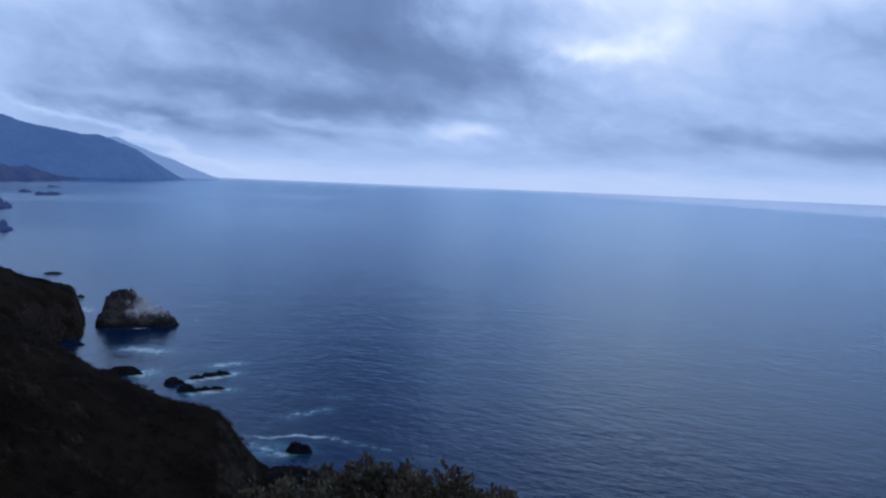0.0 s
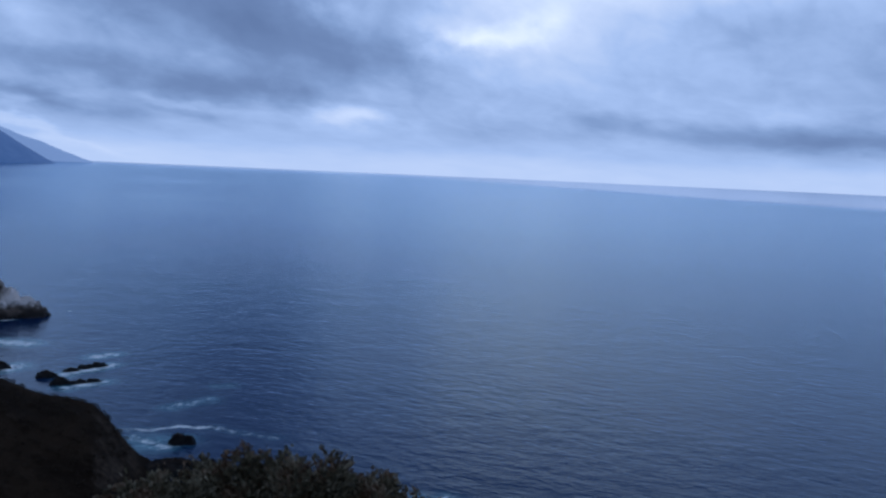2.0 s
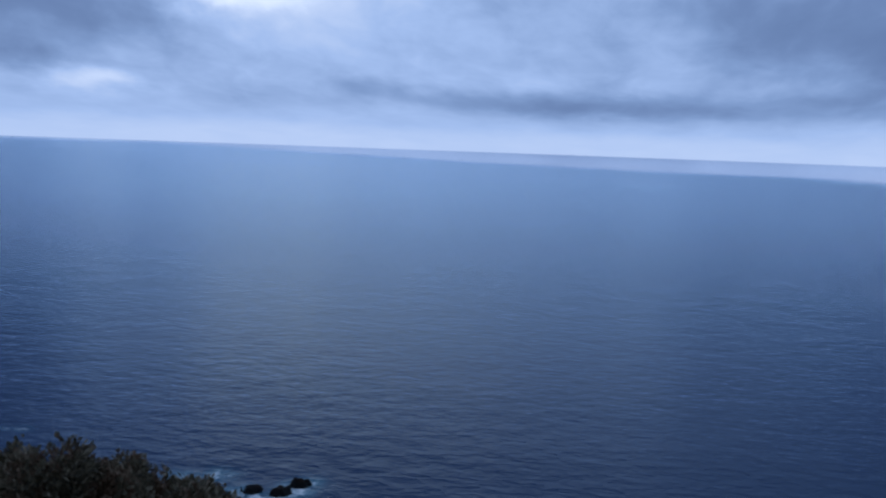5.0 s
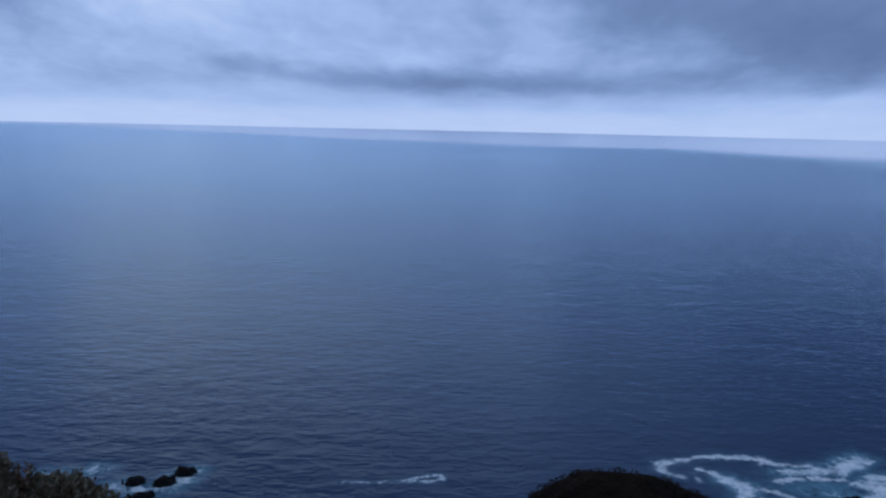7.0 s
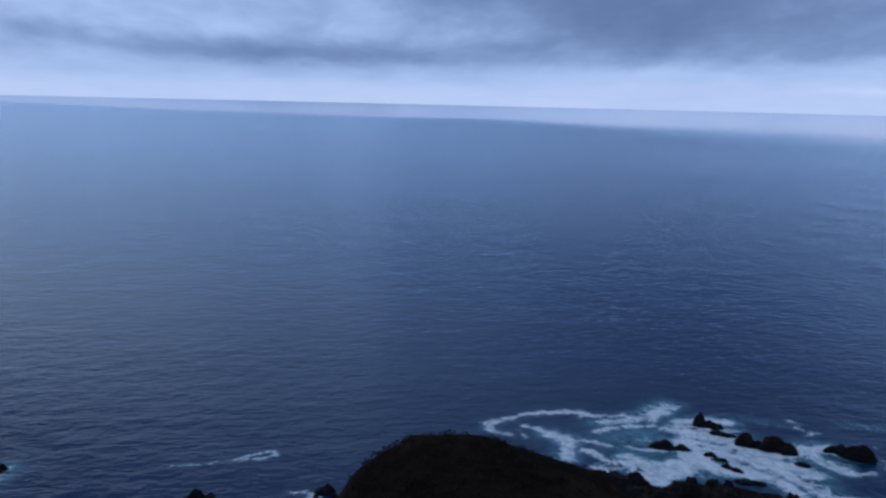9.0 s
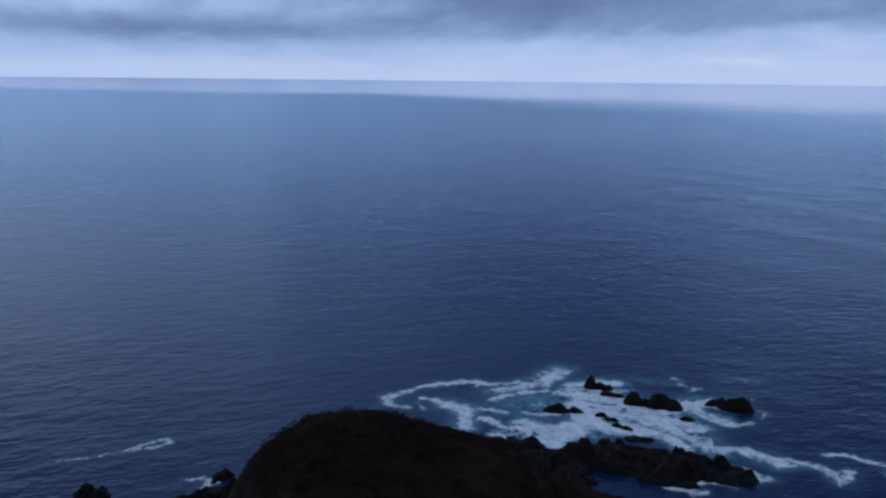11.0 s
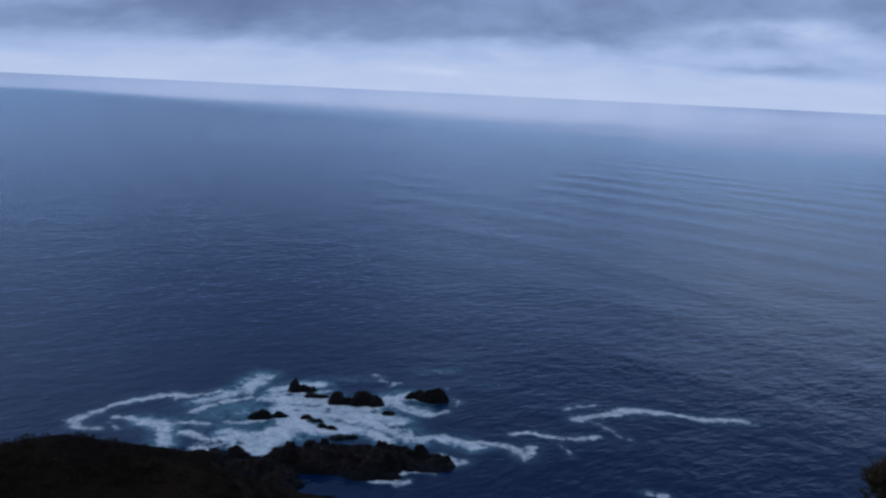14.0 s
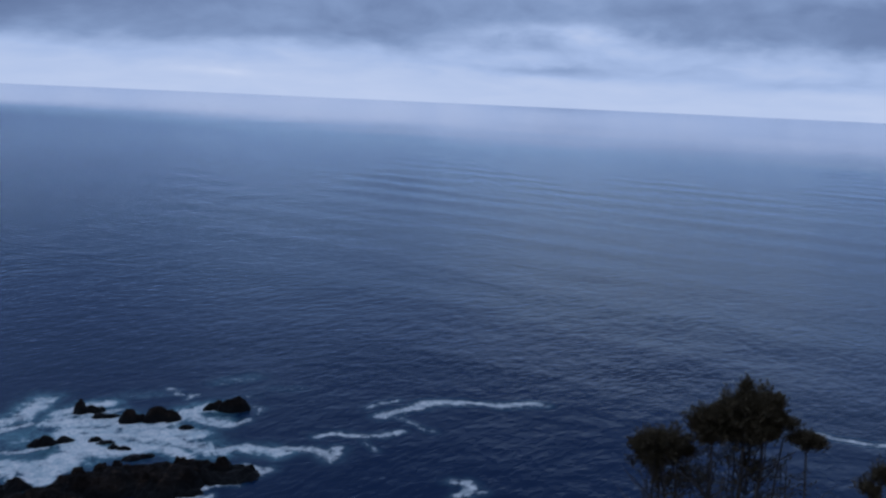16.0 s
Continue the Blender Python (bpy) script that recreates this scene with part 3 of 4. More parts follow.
# scrub colours, each with its share of haze put in as emission
NEAR_HILL = far_hill_material("mountain_scrub_haze_glow", (0.004, 0.006, 0.008), (0.045, 0.046, 0.05), (0.038, 0.09, 0.255))
FAR_HILL = far_hill_material("far_ridge_scrub_haze_glow", (0.02, 0.024, 0.022), (0.04, 0.042, 0.036), (0.15, 0.245, 0.5))
DIM_HILL = far_hill_material("bluff_scrub_haze_glow", (0.004, 0.004, 0.006), (0.05, 0.045, 0.045), (0.017, 0.036, 0.125))
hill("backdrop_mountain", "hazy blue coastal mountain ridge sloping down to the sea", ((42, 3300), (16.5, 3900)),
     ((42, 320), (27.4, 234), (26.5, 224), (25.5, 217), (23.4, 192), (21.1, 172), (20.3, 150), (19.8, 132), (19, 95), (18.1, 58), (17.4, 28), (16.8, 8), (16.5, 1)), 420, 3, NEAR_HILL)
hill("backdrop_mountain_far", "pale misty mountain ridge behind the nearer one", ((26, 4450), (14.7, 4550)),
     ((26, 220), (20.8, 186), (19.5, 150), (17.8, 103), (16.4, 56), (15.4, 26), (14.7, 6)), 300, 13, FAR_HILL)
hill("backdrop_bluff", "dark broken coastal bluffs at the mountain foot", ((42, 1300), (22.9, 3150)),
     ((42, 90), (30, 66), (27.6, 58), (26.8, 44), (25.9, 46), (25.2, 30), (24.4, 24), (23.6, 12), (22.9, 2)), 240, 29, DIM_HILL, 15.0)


# ---- sea rocks ----
def crag_mesh(name, lumps, seed, look_of, least=60):
    """Lumps of dx (across the view), dy (away), half sizes, height and squareness, weathered together."""
    size = max(max(abs(l[0]) + l[2], abs(l[1]) + l[3]) for l in lumps) * 1.25
    n = int(min(170, max(least, size * 9)))
    u, v = np.meshgrid(np.linspace(-size, size, n), np.linspace(-size, size, n))
    jag = 0.16 * size ** 0.6
    uu = u + jag * fbm(u / size * 3.5, v / size * 3.5, seed, 4)
    vv = v + jag * fbm(u / size * 3.5, v / size * 3.5, seed + 9, 4)
    z = np.full_like(u, -1.5)
    for dx, dy, rx, ry, h, square in lumps:
        d = np.hypot((uu - dx) / rx, (vv - dy) / ry)
        z = np.maximum(z, h * (1 - d ** square) * np.where(d < 1, 1, 0.8))
    tall = max(l[4] for l in lumps)
    on = smooth(z, -1.2, 0.4)
    grain = max(1.2, size / 9)
    z = z + min(0.14 * tall + 0.4, 0.45 * tall) * fbm(u / grain, v / grain, seed + 20, 5, ridged=True) * on
    z = z + 0.14 * tall * fbm(u / size * 4, v / size * 4, seed + 40, 5) * on
    ledge = 0.28 * tall
    z = np.where(z > 0, 0.8 * z + 0.2 * ledge * (np.floor(z / ledge + 0.5 * fbm(u / 3, v / 3, seed + 50, 3)) + smooth(z / ledge % 1, 0.2, 0.8)), z)
    z = np.maximum(z, -1.5)
    me = mesh_of(name, np.stack([u, v, z], -1).reshape(-1, 3), grid_faces(n, n), look_of or ROCK, False)
    bm = bmesh.new()
    bm.from_mesh(me)
    bmesh.ops.delete(bm, geom=[f for f in bm.faces if all(p.co.z < -1.45 for p in f.verts)], context="FACES")
    bm.to_mesh(me)
    bm.free()
    return me


def crag(name, label, heading, r, lumps, seed, look_of=None, group="", turn=0.0, boulders=()):
    """A rock in the sea, with loose boulders wedged on it as parts."""
    ob = new(name, crag_mesh(name, lumps, seed, look_of))
    x, y = polar(np.array(heading), np.array(r))
    ob.matrix_world = pose(float(x), float(y), 0, 0, 0, heading + turn)
    tagged(ob, label, "rock", group)
    for k, (dx, dy, rx, ry, h, square) in enumerate(boulders):
        stone = part("boulder", crag_mesh("boulder", ((0, 0, rx, ry, h, square),), seed + 7 * k, look_of, 22), ob)
        stone.location = (dx, dy, 0)
    return ob


def rubble(count, x, y, rx, ry, low, high, seed):
    """Small lumps strewn over an oval, to break up a larger rock."""
    rng = random.Random(seed)
    made = []
    for k in range(count):
        a, s = rng.uniform(0, 2 * math.pi), math.sqrt(rng.uniform(0, 1))
        size = rng.uniform(0.35, 1.0) * min(rx, ry) * 0.45
        made.append((x + rx * s * math.cos(a), y + ry * s * math.sin(a), size * rng.uniform(0.8, 1.7), size, rng.uniform(low, high), rng.uniform(2.0, 3.6)))
    return tuple(made)


crag("rocky_islet", "large rugged brown rock islet with whitish bird lime", 19.75, 294,
     ((-4.6, 1, 6.0, 6, 9.6, 5), (-1.6, 2.0, 4.0, 4, 10.0, 4), (1.8, 0, 5.2, 5.5, 7.4, 3.5), (-5.5, -2, 6.2, 5, 4.6, 4), (7.0, -1, 6.5, 5, 4.4, 1.8), (-1, -3.5, 7.5, 4, 4.4, 2.5)) + rubble(8, -1, -1.5, 9, 4.5, 2.0, 5.5, 9), 5, STACK_ROCK,
     boulders=rubble(12, -1, -2.5, 10.5, 4.0, 1.4, 4.0, 10))
crag("shore_rock", "low dark rounded rock against the shore", 20.3, 222, ((0, 0, 4.4, 2.4, 1.7, 3), (-4, -1.5, 4, 2.4, 1.6, 2)), 14, group="rocks off the slope")
crag("shore_rock", "long black reef slab awash with foam", 15.0, 217, ((-3.5, -1.2, 2.0, 0.9, 0.7, 2), (0.0, 0.3, 2.0, 0.9, 1.0, 2), (2.8, 0.8, 2.4, 0.9, 0.9, 2)), 15, group="rocks off the slope", turn=12)
crag("shore_rock", "long black reef slab awash with foam", 15.2, 203, ((-4.5, 0.5, 2.2, 1.2, 1.3, 2), (-0.8, 0, 1.7, 0.8, 0.8, 2), (2.4, 0.3, 1.7, 0.7, 0.7, 2)), 16, group="rocks off the slope", turn=6)
crag("shore_rock", "small black rock in pale churned water", 9.1, 156, ((-0.7, 0, 1.6, 1.4, 1.5, 2.5), (1.0, -0.2, 1.3, 1.1, 1.2, 2.5)), 17, group="rocks off the slope")
crag("shore_rock", "broad dark rock at the foot of the slope", 9.0, 142, ((-2, 0, 5.0, 3.5, 1.5, 3), (3.0, -1.5, 4.5, 3.0, 1.1, 2.5)), 18, group="rocks off the slope", boulders=rubble(9, 0, -0.5, 5.0, 2.6, 0.7, 1.6, 12))
crag("shore_rock", "tiny dark rock off the cape", 22.85, 359, ((0, 0, 1.6, 1.2, 1.0, 2),), 19, group="rocks off the slope")
crag("shore_rock", "small dark rock under the cape", 23.0, 262, ((0, 0, 2.2, 0.9, 0.7, 2),), 20, group="rocks off the slope")
for k, (a, r, w, h) in enumerate(((-10.7, 121.4, 1.6, 1.3), (-12.6, 120.0, 1.7, 1.4), (-13.9, 122.8, 1.8, 1.7), (-11.1, 116.3, 1.8, 1.0))):
    crag("shore_rock", "small black rock in a foaming row", a, r, ((0, 0, 0.8 * w, 1.0, 0.75 * h, 2.2), (0.6 * w, 0.3, 0.7, 0.6, 0.6 * h, 2)) + rubble(5, 0, 0, w, 1.1, 0.2, 0.7 * h, 40 + k), 30 + k, group="rocks in the foaming row")

crag("islet", "pointed black islet ringed with foam", -60.2, 137.6, ((0, 0, 1.1, 1.1, 2.0, 1.6), (1.9, -0.6, 1.6, 0.7, 0.7, 2)), 41, group="islets in the foam")
crag("islet", "small blocky black islet in the foam", -63.1, 132, ((0, 0, 1.6, 1.3, 1.8, 2.2), (1.6, -0.3, 1.2, 0.8, 0.8, 2)), 42, group="islets in the foam")
crag("islet", "broad brown-black islet in the foam", -65.0, 131.5, ((-0.3, 0, 2.2, 1.4, 2.0, 2.2), (1.6, -0.4, 1.5, 1.1, 1.2, 2.2)), 43, group="islets in the foam")
crag("islet", "flat-topped brown-black islet in the foam", -69.5, 134, ((0.7, 0, 2.6, 1.6, 1.8, 2.6), (-2.0, 0.6, 1.8, 0.9, 1.2, 2.2)), 44, group="islets in the foam")
crag("islet", "low black ledge awash in foam", -58.2, 126, ((-0.6, 0, 2.2, 0.9, 1.0, 2), (2.0, 0.2, 1.5, 0.6, 0.6, 2)), 45, group="islets in the foam")
crag("islet", "low black ledge awash in foam", -61.2, 124.6, ((-0.3, 0.6, 1.0, 0.5, 0.7, 2), (0.9, -0.7, 1.2, 0.5, 0.5, 2)), 46, group="islets in the foam")
crag("islet", "flat black ledge just clear of the foam", -63.6, 117.6, ((-0.6, 0, 1.5, 0.8, 0.5, 2.5), (1.1, 0.1, 1.1, 0.6, 0.45, 2.5)), 47, group="islets in the foam")
crag("islet", "thin broken black ledge awash in foam", -62.4, 121.6, ((-0.6, 0.2, 0.9, 0.45, 0.5, 2), (0.8, -0.3, 0.9, 0.4, 0.45, 2)), 51, group="islets in the foam", turn=-14)
crag("islet", "tiny black rock in the foam", -66.7, 127.1, ((0, 0, 1.1, 0.6, 0.6, 2),), 52, group="islets in the foam")
crag("islet", "small black rock off the reef tip", -66.8, 105.0, ((0, 0, 1.4, 0.7, 0.7, 2), (1.1, 0.1, 0.8, 0.5, 0.5, 2)), 53, group="islets in the foam")
crag("islet", "low black rock just clear of the foam", -61.7, 134.6, ((-0.6, 0, 1.3, 0.8, 0.55, 2), (0.9, -0.3, 1.1, 0.6, 0.5, 2)), 56, group="islets in the foam")
crag("shore_rock", "low dark rock awash beyond the cape", 24.4, 440, ((0, 0, 4.5, 1.6, 0.9, 2),), 54, group="rocks off the slope")
crag("reef", "long rugged black-brown reef running out from the headland", -64.5, 109.5,
     ((-7.6, 0.4, 4.6, 2.8, 1.3, 2.5), (-4.0, 0.2, 6.0, 4.0, 2.0, 2.5), (1.0, -0.6, 5.5, 4.2, 1.9, 2.5), (5.0, 0.9, 4.5, 2.4, 1.6, 2.5), (9.5, -0.7, 4.0, 2.4, 1.1, 2.5), (-11.5, -1.6, 3.4, 2.2, 0.9, 2.5))
     + rubble(14, 0.5, 0.3, 9.0, 3.2, 0.9, 2.2, 7), 48,
     boulders=rubble(26, 0.0, 0.0, 10.5, 3.4, 0.8, 2.1, 17) + rubble(14, -0.5, 1.2, 6.0, 1.8, 1.4, 2.4, 6) + rubble(9, 9.5, -0.6, 3.8, 1.9, 0.4, 1.1, 8))
crag("shore_rock", "dark rock reaching from the slope towards the reef slabs", 17.3, 211, ((0, 0, 2.2, 1.8, 1.2, 2.5), (1.6, -0.6, 1.3, 1.0, 0.8, 2)), 55, group="rocks off the slope")
crag("reef", "jagged black rocks where the headland meets the water", -55.6, 112, ((-1.5, 0, 2.0, 1.8, 1.1, 2), (1.2, 0.6, 1.6, 1.4, 1.2, 2), (-3.4, 0.6, 1.8, 1.6, 0.9, 2)), 49, boulders=rubble(7, -1, 0, 3.4, 1.6, 0.5, 1.3, 11))
crag("shore_rock", "dark rock at the headland's foot in foam", -34.5, 105.0, ((0, 0, 1.0, 0.9, 0.7, 2.5), (0.9, 0.3, 0.7, 0.7, 0.9, 2)), 50, group="rocks off the slope", boulders=rubble(6, 0.2, -0.8, 1.6, 1.2, 0.3, 0.7, 13))
crag("shore_rock", "broad brown weathered rock at the headland's foot", -33.2, 99.6, ((-0.8, 0, 2.6, 1.8, 0.6, 2.5), (1.8, 0.3, 2.4, 2.0, 1.0, 2.2), (3.8, -0.4, 2.2, 2.2, 1.9, 2)), 59, group="rocks off the slope", boulders=rubble(8, 0.6, -0.4, 2.8, 1.5, 0.3, 0.9, 16))
crag("shore_rock", "broken black rock below the headland", -26.4, 105.5, ((-0.9, 0, 1.2, 1.0, 1.2, 2), (1.0, -1.2, 1.3, 1.0, 0.9, 2)), 57, group="rocks off the slope", boulders=rubble(4, 0, -0.4, 1.6, 1.2, 0.4, 0.9, 14))
crag("reef", "dark rocks that tie the reef to the headland", -59.2, 104.5, ((0, 0, 2.6, 4.0, 1.2, 2.5), (-1.6, 2.0, 2.4, 2.6, 1.5, 2.5), (-5.0, 2.4, 3.0, 3.0, 1.2, 2.5), (-3.0, 3.2, 2.6, 2.6, 1.4, 2.5)), 58, boulders=rubble(8, 0, 0.5, 2.6, 3.4, 0.5, 1.4, 15))
# the far rocks take the bluff's emissive haze along with its colour
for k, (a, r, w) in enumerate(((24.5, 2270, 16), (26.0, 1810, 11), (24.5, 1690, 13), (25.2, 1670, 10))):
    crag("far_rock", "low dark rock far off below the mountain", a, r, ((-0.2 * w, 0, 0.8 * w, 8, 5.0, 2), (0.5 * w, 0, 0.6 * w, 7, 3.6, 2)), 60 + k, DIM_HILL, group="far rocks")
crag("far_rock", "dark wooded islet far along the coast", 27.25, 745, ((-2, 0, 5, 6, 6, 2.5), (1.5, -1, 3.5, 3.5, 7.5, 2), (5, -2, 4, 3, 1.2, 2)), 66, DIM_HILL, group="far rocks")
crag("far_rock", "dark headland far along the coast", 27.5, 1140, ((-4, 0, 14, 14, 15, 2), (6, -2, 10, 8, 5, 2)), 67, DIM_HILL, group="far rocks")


# ---- plants ----
def tube(bm, points, radii, sides=6):
    """A tapered stem along points."""
    rings = []
    for k, p in enumerate(points):
        ahead = (points[min(k + 1, len(points) - 1)] - points[max(k - 1, 0)]).normalized()
        side = ahead.cross(Vector((0.3, 1, 0.2))).normalized()
        other = ahead.cross(side)
        rings.append([bm.verts.new(p + radii[k] * (math.cos(t) * side + math.sin(t) * other)) for t in [2 * math.pi * i / sides for i in range(sides)]])
    for low, high in zip(rings, rings[1:]):
        for i in range(sides):
            bm.faces.new((low[i], low[(i + 1) % sides], high[(i + 1) % sides], high[i]))
    bm.faces.new(rings[-1])


def bent(rng, start, end, wobble, count=7):
    pts = []
    for k in range(count):
        s = k / (count - 1)
        off = Vector((rng.uniform(-1, 1), rng.uniform(-1, 1), rng.uniform(-1, 1))) * wobble * math.sin(math.pi * s)
        pts.append(start.lerp(end, s) + off)
    return pts


def leaves(centres, outward, length, width, rng):
    """Folded leaf blades at the centres, leaning outward."""
    n = len(centres)
    way_ = outward + rng.normal(0, 0.55, (n, 3))
    way_ /= np.linalg.norm(way_, axis=1, keepdims=True)
    side = np.cross(way_, rng.normal(0, 1, (n, 3)))
    side /= np.linalg.norm(side, axis=1, keepdims=True)
    up = np.cross(side, way_)
    long = (length * rng.uniform(0.6, 1.3, n))[:, None]
    wide = (width * rng.uniform(0.7, 1.3, n))[:, None]
    verts = np.stack([centres, centres + way_ * long * 0.5 + side * wide + up * wide * 0.3, centres + way_ * long,
                      centres + way_ * long * 0.5 - side * wide + up * wide * 0.3], 1)
    return verts.reshape(-1, 3), np.arange(4 * n).reshape(-1, 4)


def foliage(clumps, per_volume, length, width, seed, tuft=7, sprays=0):
    """Leaves in tufts near the skins of ellipsoid clumps: x, y, z, rx, ry, rz."""
    rng = np.random.default_rng(seed)
    places, outs = [], []
    if sprays:
        # break each clump into small sprays, for an uneven outline with gaps
        small = []
        for x, y, z, rx, ry, rz in clumps:
            for k in range(sprays):
                d = rng.normal(0, 1, 3)
                d /= np.linalg.norm(d)
                s, size = rng.uniform(0.35, 1.05), rng.uniform(0.22, 0.5)
                small.append((x + d[0] * s * rx, y + d[1] * s * ry, z + d[2] * s * rz, rx * size, ry * size, rz * size * rng.uniform(0.7, 1.3)))
        clumps = small
    for x, y, z, rx, ry, rz in clumps:
        n = max(6, int(per_volume * (rx * ry + ry * rz + rx * rz)))
        d = rng.normal(0, 1, (n, 3))
        d /= np.linalg.norm(d, axis=1, keepdims=True)
        bulge = 1 + 0.22 * fbm(d[:, 0] * 3 + 5, d[:, 1] * 3 + d[:, 2] * 4, seed + int(abs(x) * 10), 3)
        s = (rng.uniform(0.15, 1, n) ** 0.35 * bulge)[:, None]
        twig = np.array([x, y, z]) + d * s * np.array([rx, ry, rz])
        for k in range(tuft):
            places.append(twig + d * length * (0.14 * k) + rng.normal(0, length * 0.35, (n, 3)))
            outs.append(d + np.array([0, 0, 0.8]))
    return leaves(np.concatenate(places), np.concatenate(outs), length, width, rng)


def brooms(clump, twigs, per_twig, length, width, seed):
    """Needles along twigs that fan upward from the clump's underside."""
    rng = np.random.default_rng(seed)
    x, y, z, rx, ry, rz = clump
    d = rng.normal(0, 1, (twigs, 3))
    d[:, 2] = np.abs(d[:, 2]) * 0.9 - 0.25
    d /= np.linalg.norm(d, axis=1, keepdims=True)
    reach = 0.4 + 1.75 * rng.uniform(0, 1, (twigs, 1)) ** 2.4
    tip = np.array([x, y, z]) + d * reach * np.array([rx, ry, rz]) * 1.25 + np.array([0.02, 0, 0.02])
    root = np.array([x, y, z - 0.9 * rz]) + 0.35 * (tip - np.array([x, y, z])) * np.array([1, 1, 0.3])
    s = 0.25 + 0.75 * rng.uniform(0, 1, (twigs, per_twig, 1)) ** 1.25
    spread = 0.022 * (1.3 - s)
    places = (root[:, None] * (1 - s) + tip[:, None] * s + rng.normal(0, 1, (twigs, per_twig, 3)) * spread).reshape(-1, 3)
    outs = np.repeat((tip - root) / np.linalg.norm(tip - root, axis=1, keepdims=True), per_twig, axis=0) + np.array([0, 0, 0.3])
    return leaves(places, outs, length, width, rng)


def shrub(name, label, category, heading, r, stems, clumps, leaf, density, length, width, seed, fan=0):
    """A shrub with its foot on the slope. Clumps and stem tops: across, away, up from the foot."""
    rng = random.Random(seed)
    z = float(land_height(np.array([heading]), np.array([r]))[0])
    x, y = polar(np.array(heading), np.array(r))
    base = new(name)
    base.matrix_world = pose(float(x), float(y), z, 0, 0, heading)
    tagged(base, label, category)
    for foot, top, thick in stems:
        bm = bmesh.new()
        pts = bent(rng, Vector(foot), Vector(top), 0.09)
        tube(bm, pts, [thick * (1 - 0.6 * k / 6) for k in range(7)])
        for k in range(9):
            s = rng.uniform(0.45, 1.0)
            at = pts[int(s * 6)]
            tip = at + Vector((rng.uniform(-0.4, 0.4), rng.uniform(-0.3, 0.3), rng.uniform(0.1, 0.45)))
            tube(bm, bent(rng, at, tip, 0.03, 4), [thick * 0.35, thick * 0.28, thick * 0.2, thick * 0.1], 5)
        me = bpy.data.meshes.new("stem")
        bm.to_mesh(me)
        bm.free()
        me.materials.append(BARK)
        part("stem", me, base)
    for clump in clumps:
        own = seed + int(100 * abs(clump[0]))
        verts, faces = brooms(clump[:6], clump[6] if len(clump) > 6 else fan, 34, length, width, own) if fan else foliage([clump], density, length, width, own, 7, 22)
        part("crown", mesh_of("crown", verts, faces, leaf, False), base)
    return base


# bush below the overlook: foot 5.3 m under the eye
shrub("bush", "dense olive-brown coastal bush growing on the slope", "bush", 0.6, 7.0,
      [((0.1 * k - 0.3, 0, -0.2), (0.35 * k - 1.0, 0.1 * (k % 3), 1.6), 0.035) for k in range(6)],
      ((0.05, 0, 2.56, 0.36, 0.5, 0.4), (-0.4, 0.1, 2.48, 0.28, 0.4, 0.4), (0.5, 0, 2.42, 0.3, 0.4, 0.4), (0.9, 0, 2.26, 0.3, 0.4, 0.42), (1.25, 0, 2.05, 0.28, 0.4, 0.42), (-0.15, 0.1, 2.7, 0.18, 0.26, 0.24), (0.3, 0.0, 2.68, 0.18, 0.26, 0.22), (-0.66, 0, 2.15, 0.25, 0.4, 0.34), (0.1, -0.2, 1.8, 1.1, 0.8, 0.75)),
      BUSH_LEAF, 1400, 0.046, 0.013, 3)
shrub("bush", "low straggling pale-tipped bush growing on the slope", "bush", 9.2, 6.8,
      [((0.1 * k - 0.2, 0, -0.2), (0.3 * k - 0.6, 0.1 * (k % 2), 1.4), 0.03) for k in range(5)],
      ((-0.1, 0, 2.45, 0.3, 0.4, 0.32), (0.26, 0.1, 2.42, 0.27, 0.4, 0.32), (-0.45, 0, 2.26, 0.24, 0.4, 0.34), (0.55, 0, 2.3, 0.22, 0.4, 0.3), (0.0, 0, 2.05, 0.65, 0.5, 0.45)),
      BUSH_LEAF, 1300, 0.046, 0.013, 8)
twigs = random.Random(12)
thin = []
for k in range(30):
    foot = twigs.uniform(-0.75, 0.4)
    thin.append(((foot, twigs.uniform(0, 0.2), -0.3), (foot + twigs.uniform(-0.25, 0.1), twigs.uniform(-0.1, 0.2), twigs.uniform(2.6, 2.9) - 0.2 * (foot < -0.4)), twigs.uniform(0.007, 0.013)))
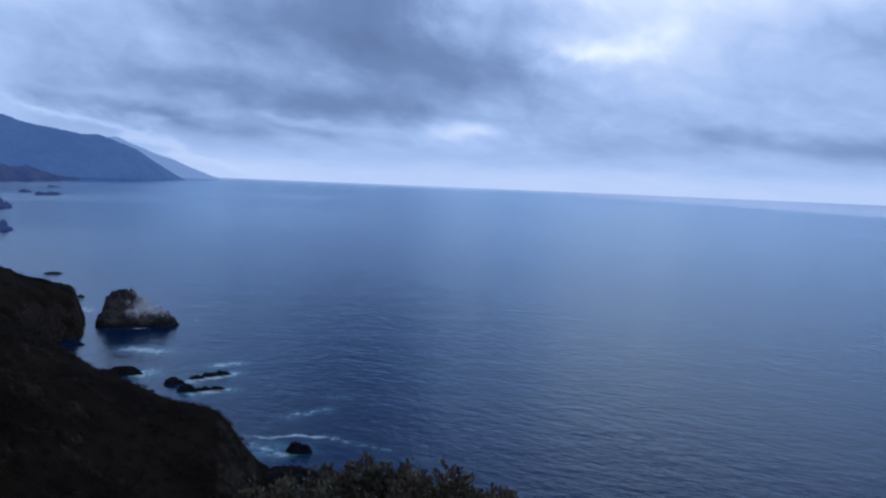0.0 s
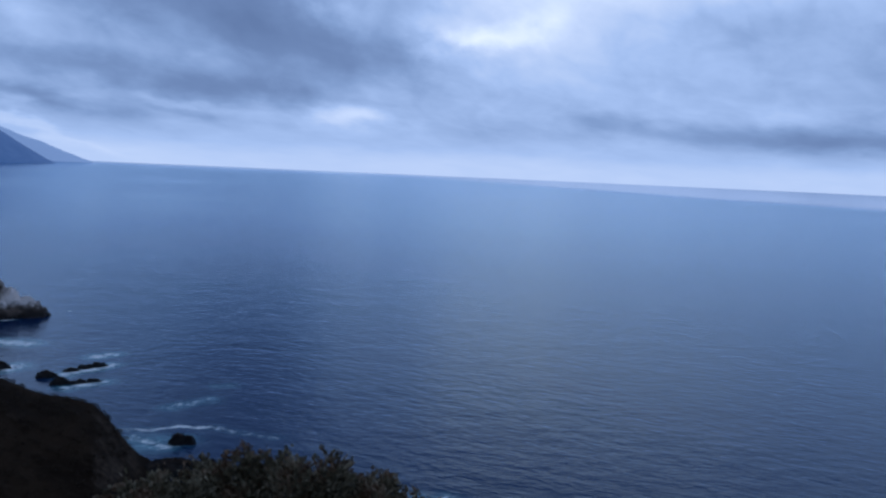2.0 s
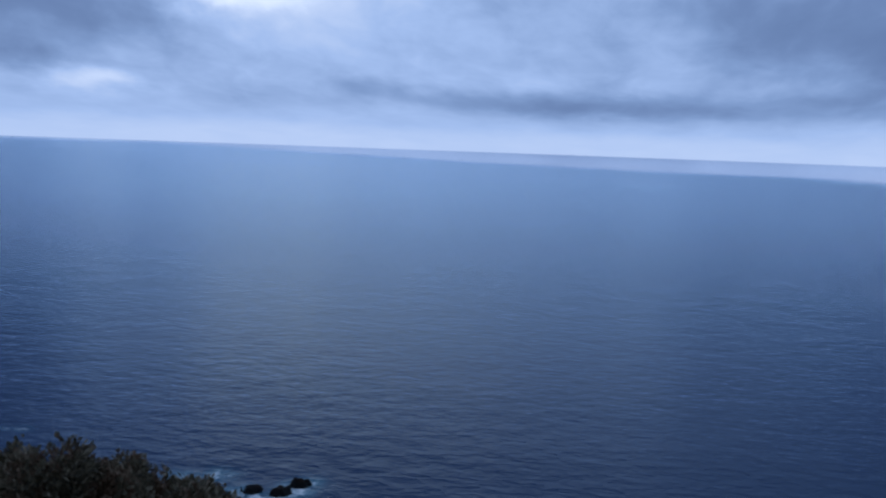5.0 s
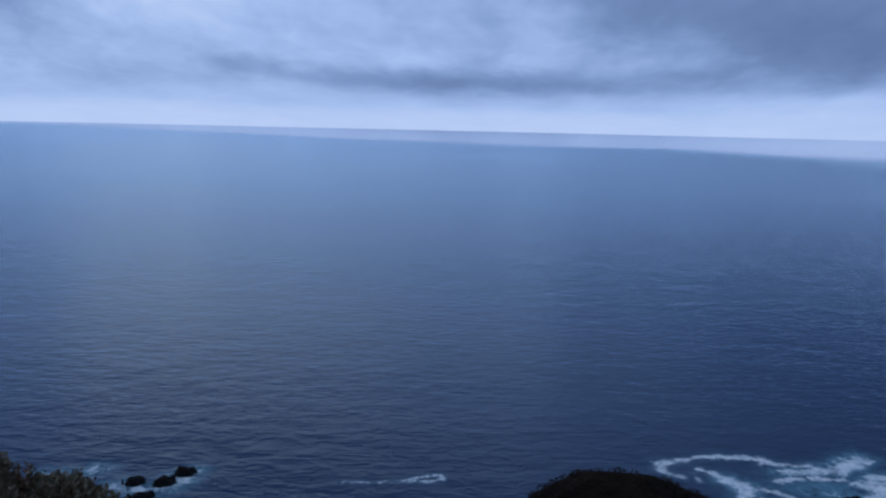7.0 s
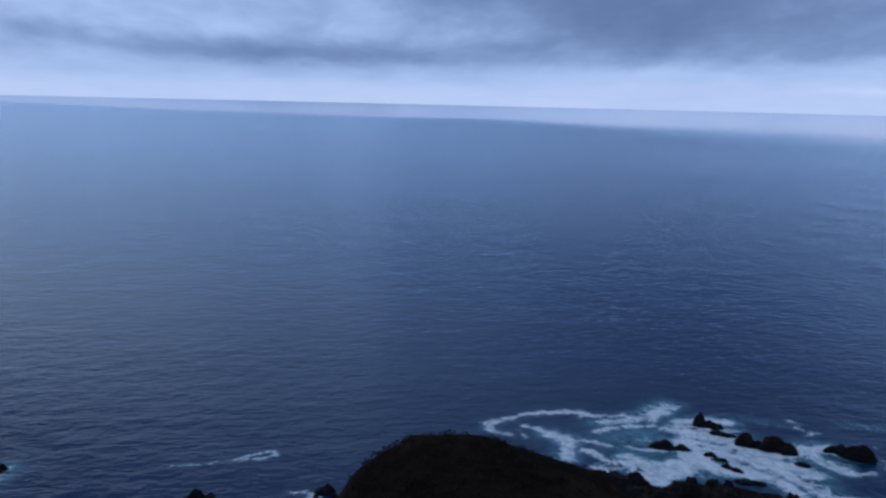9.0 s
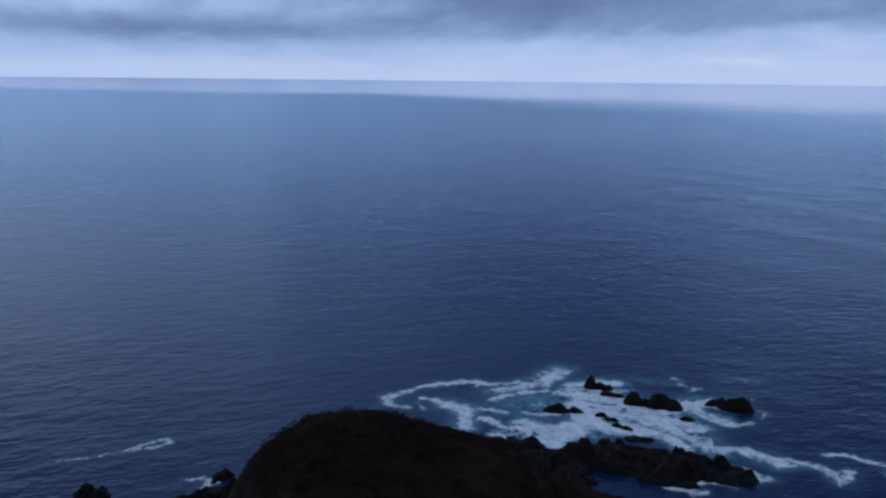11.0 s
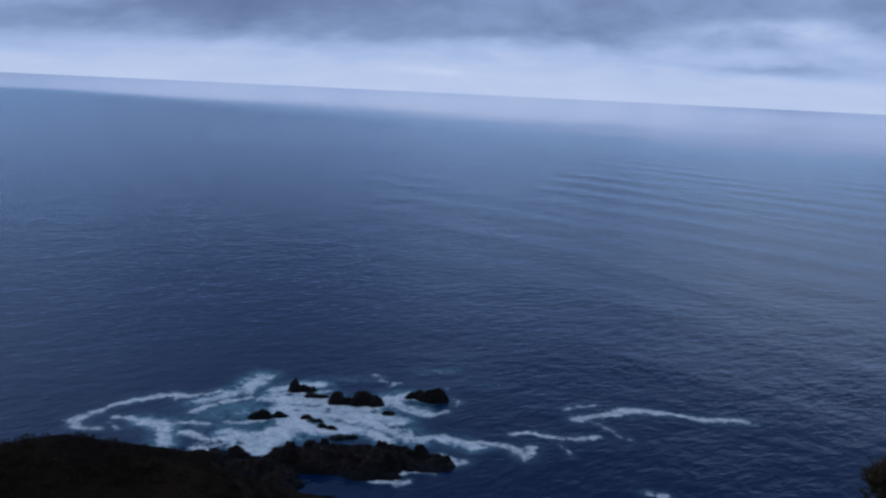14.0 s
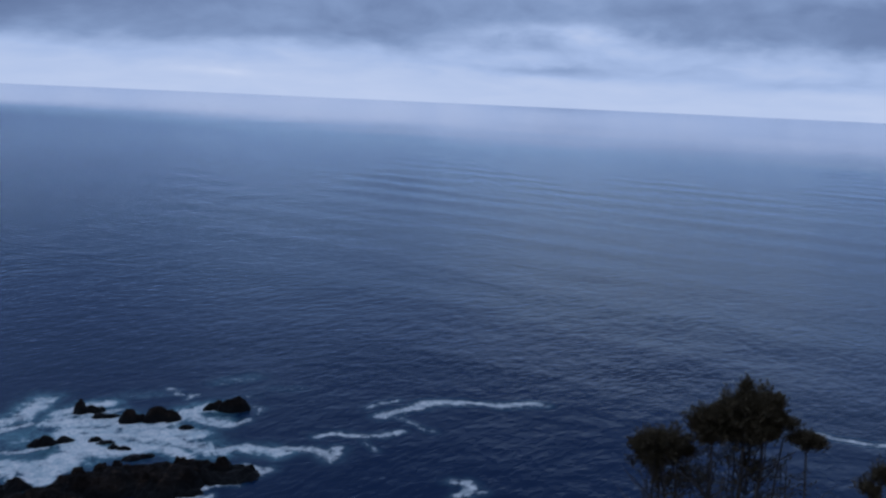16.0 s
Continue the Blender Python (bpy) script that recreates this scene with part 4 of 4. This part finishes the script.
shrub("windswept_tree", "small dark windswept tree with many slim forked stems", "tree", -103.5, 7.5,
      [((-0.05, 0, -0.3), (-0.33, 0, 2.98), 0.028), ((0.02, 0.05, -0.3), (-0.1, 0, 3.15), 0.032), ((0.1, 0, -0.3), (0.05, 0.1, 3.15), 0.026), ((0.18, 0, -0.3), (0.2, 0, 3.02), 0.016),
       ((0.42, 0, -0.3), (0.37, 0, 3.0), 0.018), ((0.5, 0.1, -0.3), (0.95, 0.1, 2.75), 0.016), ((-0.3, 0, -0.3), (-0.74, 0, 2.75), 0.026), ((-0.4, 0.1, -0.3), (-0.58, 0.1, 2.8), 0.016)] + thin,
      # the main head, lowest to windward and stepped up to a thin leader
      ((-0.46, 0, 3.02, 0.05, 0.12, 0.05), (-0.36, 0.05, 3.08, 0.07, 0.14, 0.06), (-0.38, -0.05, 2.94, 0.07, 0.14, 0.05), (-0.27, 0, 3.14, 0.07, 0.14, 0.07), (-0.26, 0.05, 2.98, 0.09, 0.16, 0.07),
       (-0.18, 0, 3.2, 0.06, 0.12, 0.08), (-0.15, 0.05, 3.06, 0.1, 0.16, 0.08), (-0.07, 0, 3.27, 0.06, 0.12, 0.06), (-0.13, 0, 3.38, 0.015, 0.03, 0.05, 12), (0.03, 0.05, 3.24, 0.06, 0.13, 0.07),
       (-0.02, 0, 3.12, 0.09, 0.16, 0.08), (0.08, 0, 3.04, 0.07, 0.14, 0.07), (-0.08, 0.05, 2.94, 0.12, 0.18, 0.06), (0.1, 0, 3.28, 0.03, 0.06, 0.04, 30), (0.13, 0, 3.16, 0.04, 0.08, 0.05, 40), (0.21, 0, 3.12, 0.05, 0.06, 0.015, 16),
       # a lower, thinner head
       (-0.92, 0, 2.74, 0.04, 0.1, 0.05, 34), (-0.83, 0.05, 2.78, 0.06, 0.12, 0.05, 50), (-0.74, 0.05, 2.8, 0.05, 0.12, 0.05, 50), (-0.64, 0, 2.8, 0.06, 0.12, 0.05, 60), (-0.84, 0, 2.66, 0.07, 0.12, 0.07, 30), (-0.69, 0.02, 2.69, 0.09, 0.14, 0.07, 44),
       (-0.76, 0.1, 2.56, 0.1, 0.14, 0.08, 20), (-0.56, 0, 2.76, 0.05, 0.1, 0.04, 34),
       # tufts on single stems
       (0.3, 0, 3.01, 0.04, 0.06, 0.025, 34), (0.4, 0, 3.01, 0.045, 0.06, 0.025, 44), (0.36, 0.05, 2.96, 0.05, 0.06, 0.02, 30), (0.95, 0.1, 2.8, 0.05, 0.08, 0.06, 40), (0.86, 0.1, 2.66, 0.06, 0.08, 0.05, 30),
       (-0.16, 0.1, 2.74, 0.24, 0.2, 0.12, 24), (0.1, 0.1, 2.66, 0.22, 0.2, 0.12, 16), (-0.72, 0.12, 2.46, 0.16, 0.18, 0.12, 30), (-0.45, 0.12, 2.5, 0.2, 0.2, 0.14, 18), (0.0, 0.14, 2.48, 0.34, 0.2, 0.14, 22)),
      TREE_LEAF, 0, 0.055, 0.004, 21, 60)


def build_scrub():
    """Low brush over the two spurs, too dense to count."""
    rng = np.random.default_rng(77)
    clumps = []
    for low, high, near_r, far_r, count in ((-66, -34, 62, 100, 900), (8, 32, 95, 165, 1500), (22.5, 32, 270, 320, 250), (-130, 70, 14, 75, 700)):
        a, r = rng.uniform(low, high, count), rng.uniform(near_r, far_r, count)
        z = land_height(a, r)
        x, y = polar(a, r)
        for px, py, pz in zip(x, y, z):
            if pz > 4:
                s = rng.uniform(0.3, 0.75)
                clumps.append((px, py, pz - 0.1 * s, 1.2 * s, 1.2 * s, 0.6 * s))
    verts, faces = foliage(clumps, 34, 0.16, 0.06, 9, 3)
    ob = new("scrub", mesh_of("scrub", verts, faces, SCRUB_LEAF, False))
    tagged(ob, "dark dry coastal scrub covering the headland slopes", "scrub", kind="stuff")


build_scrub()
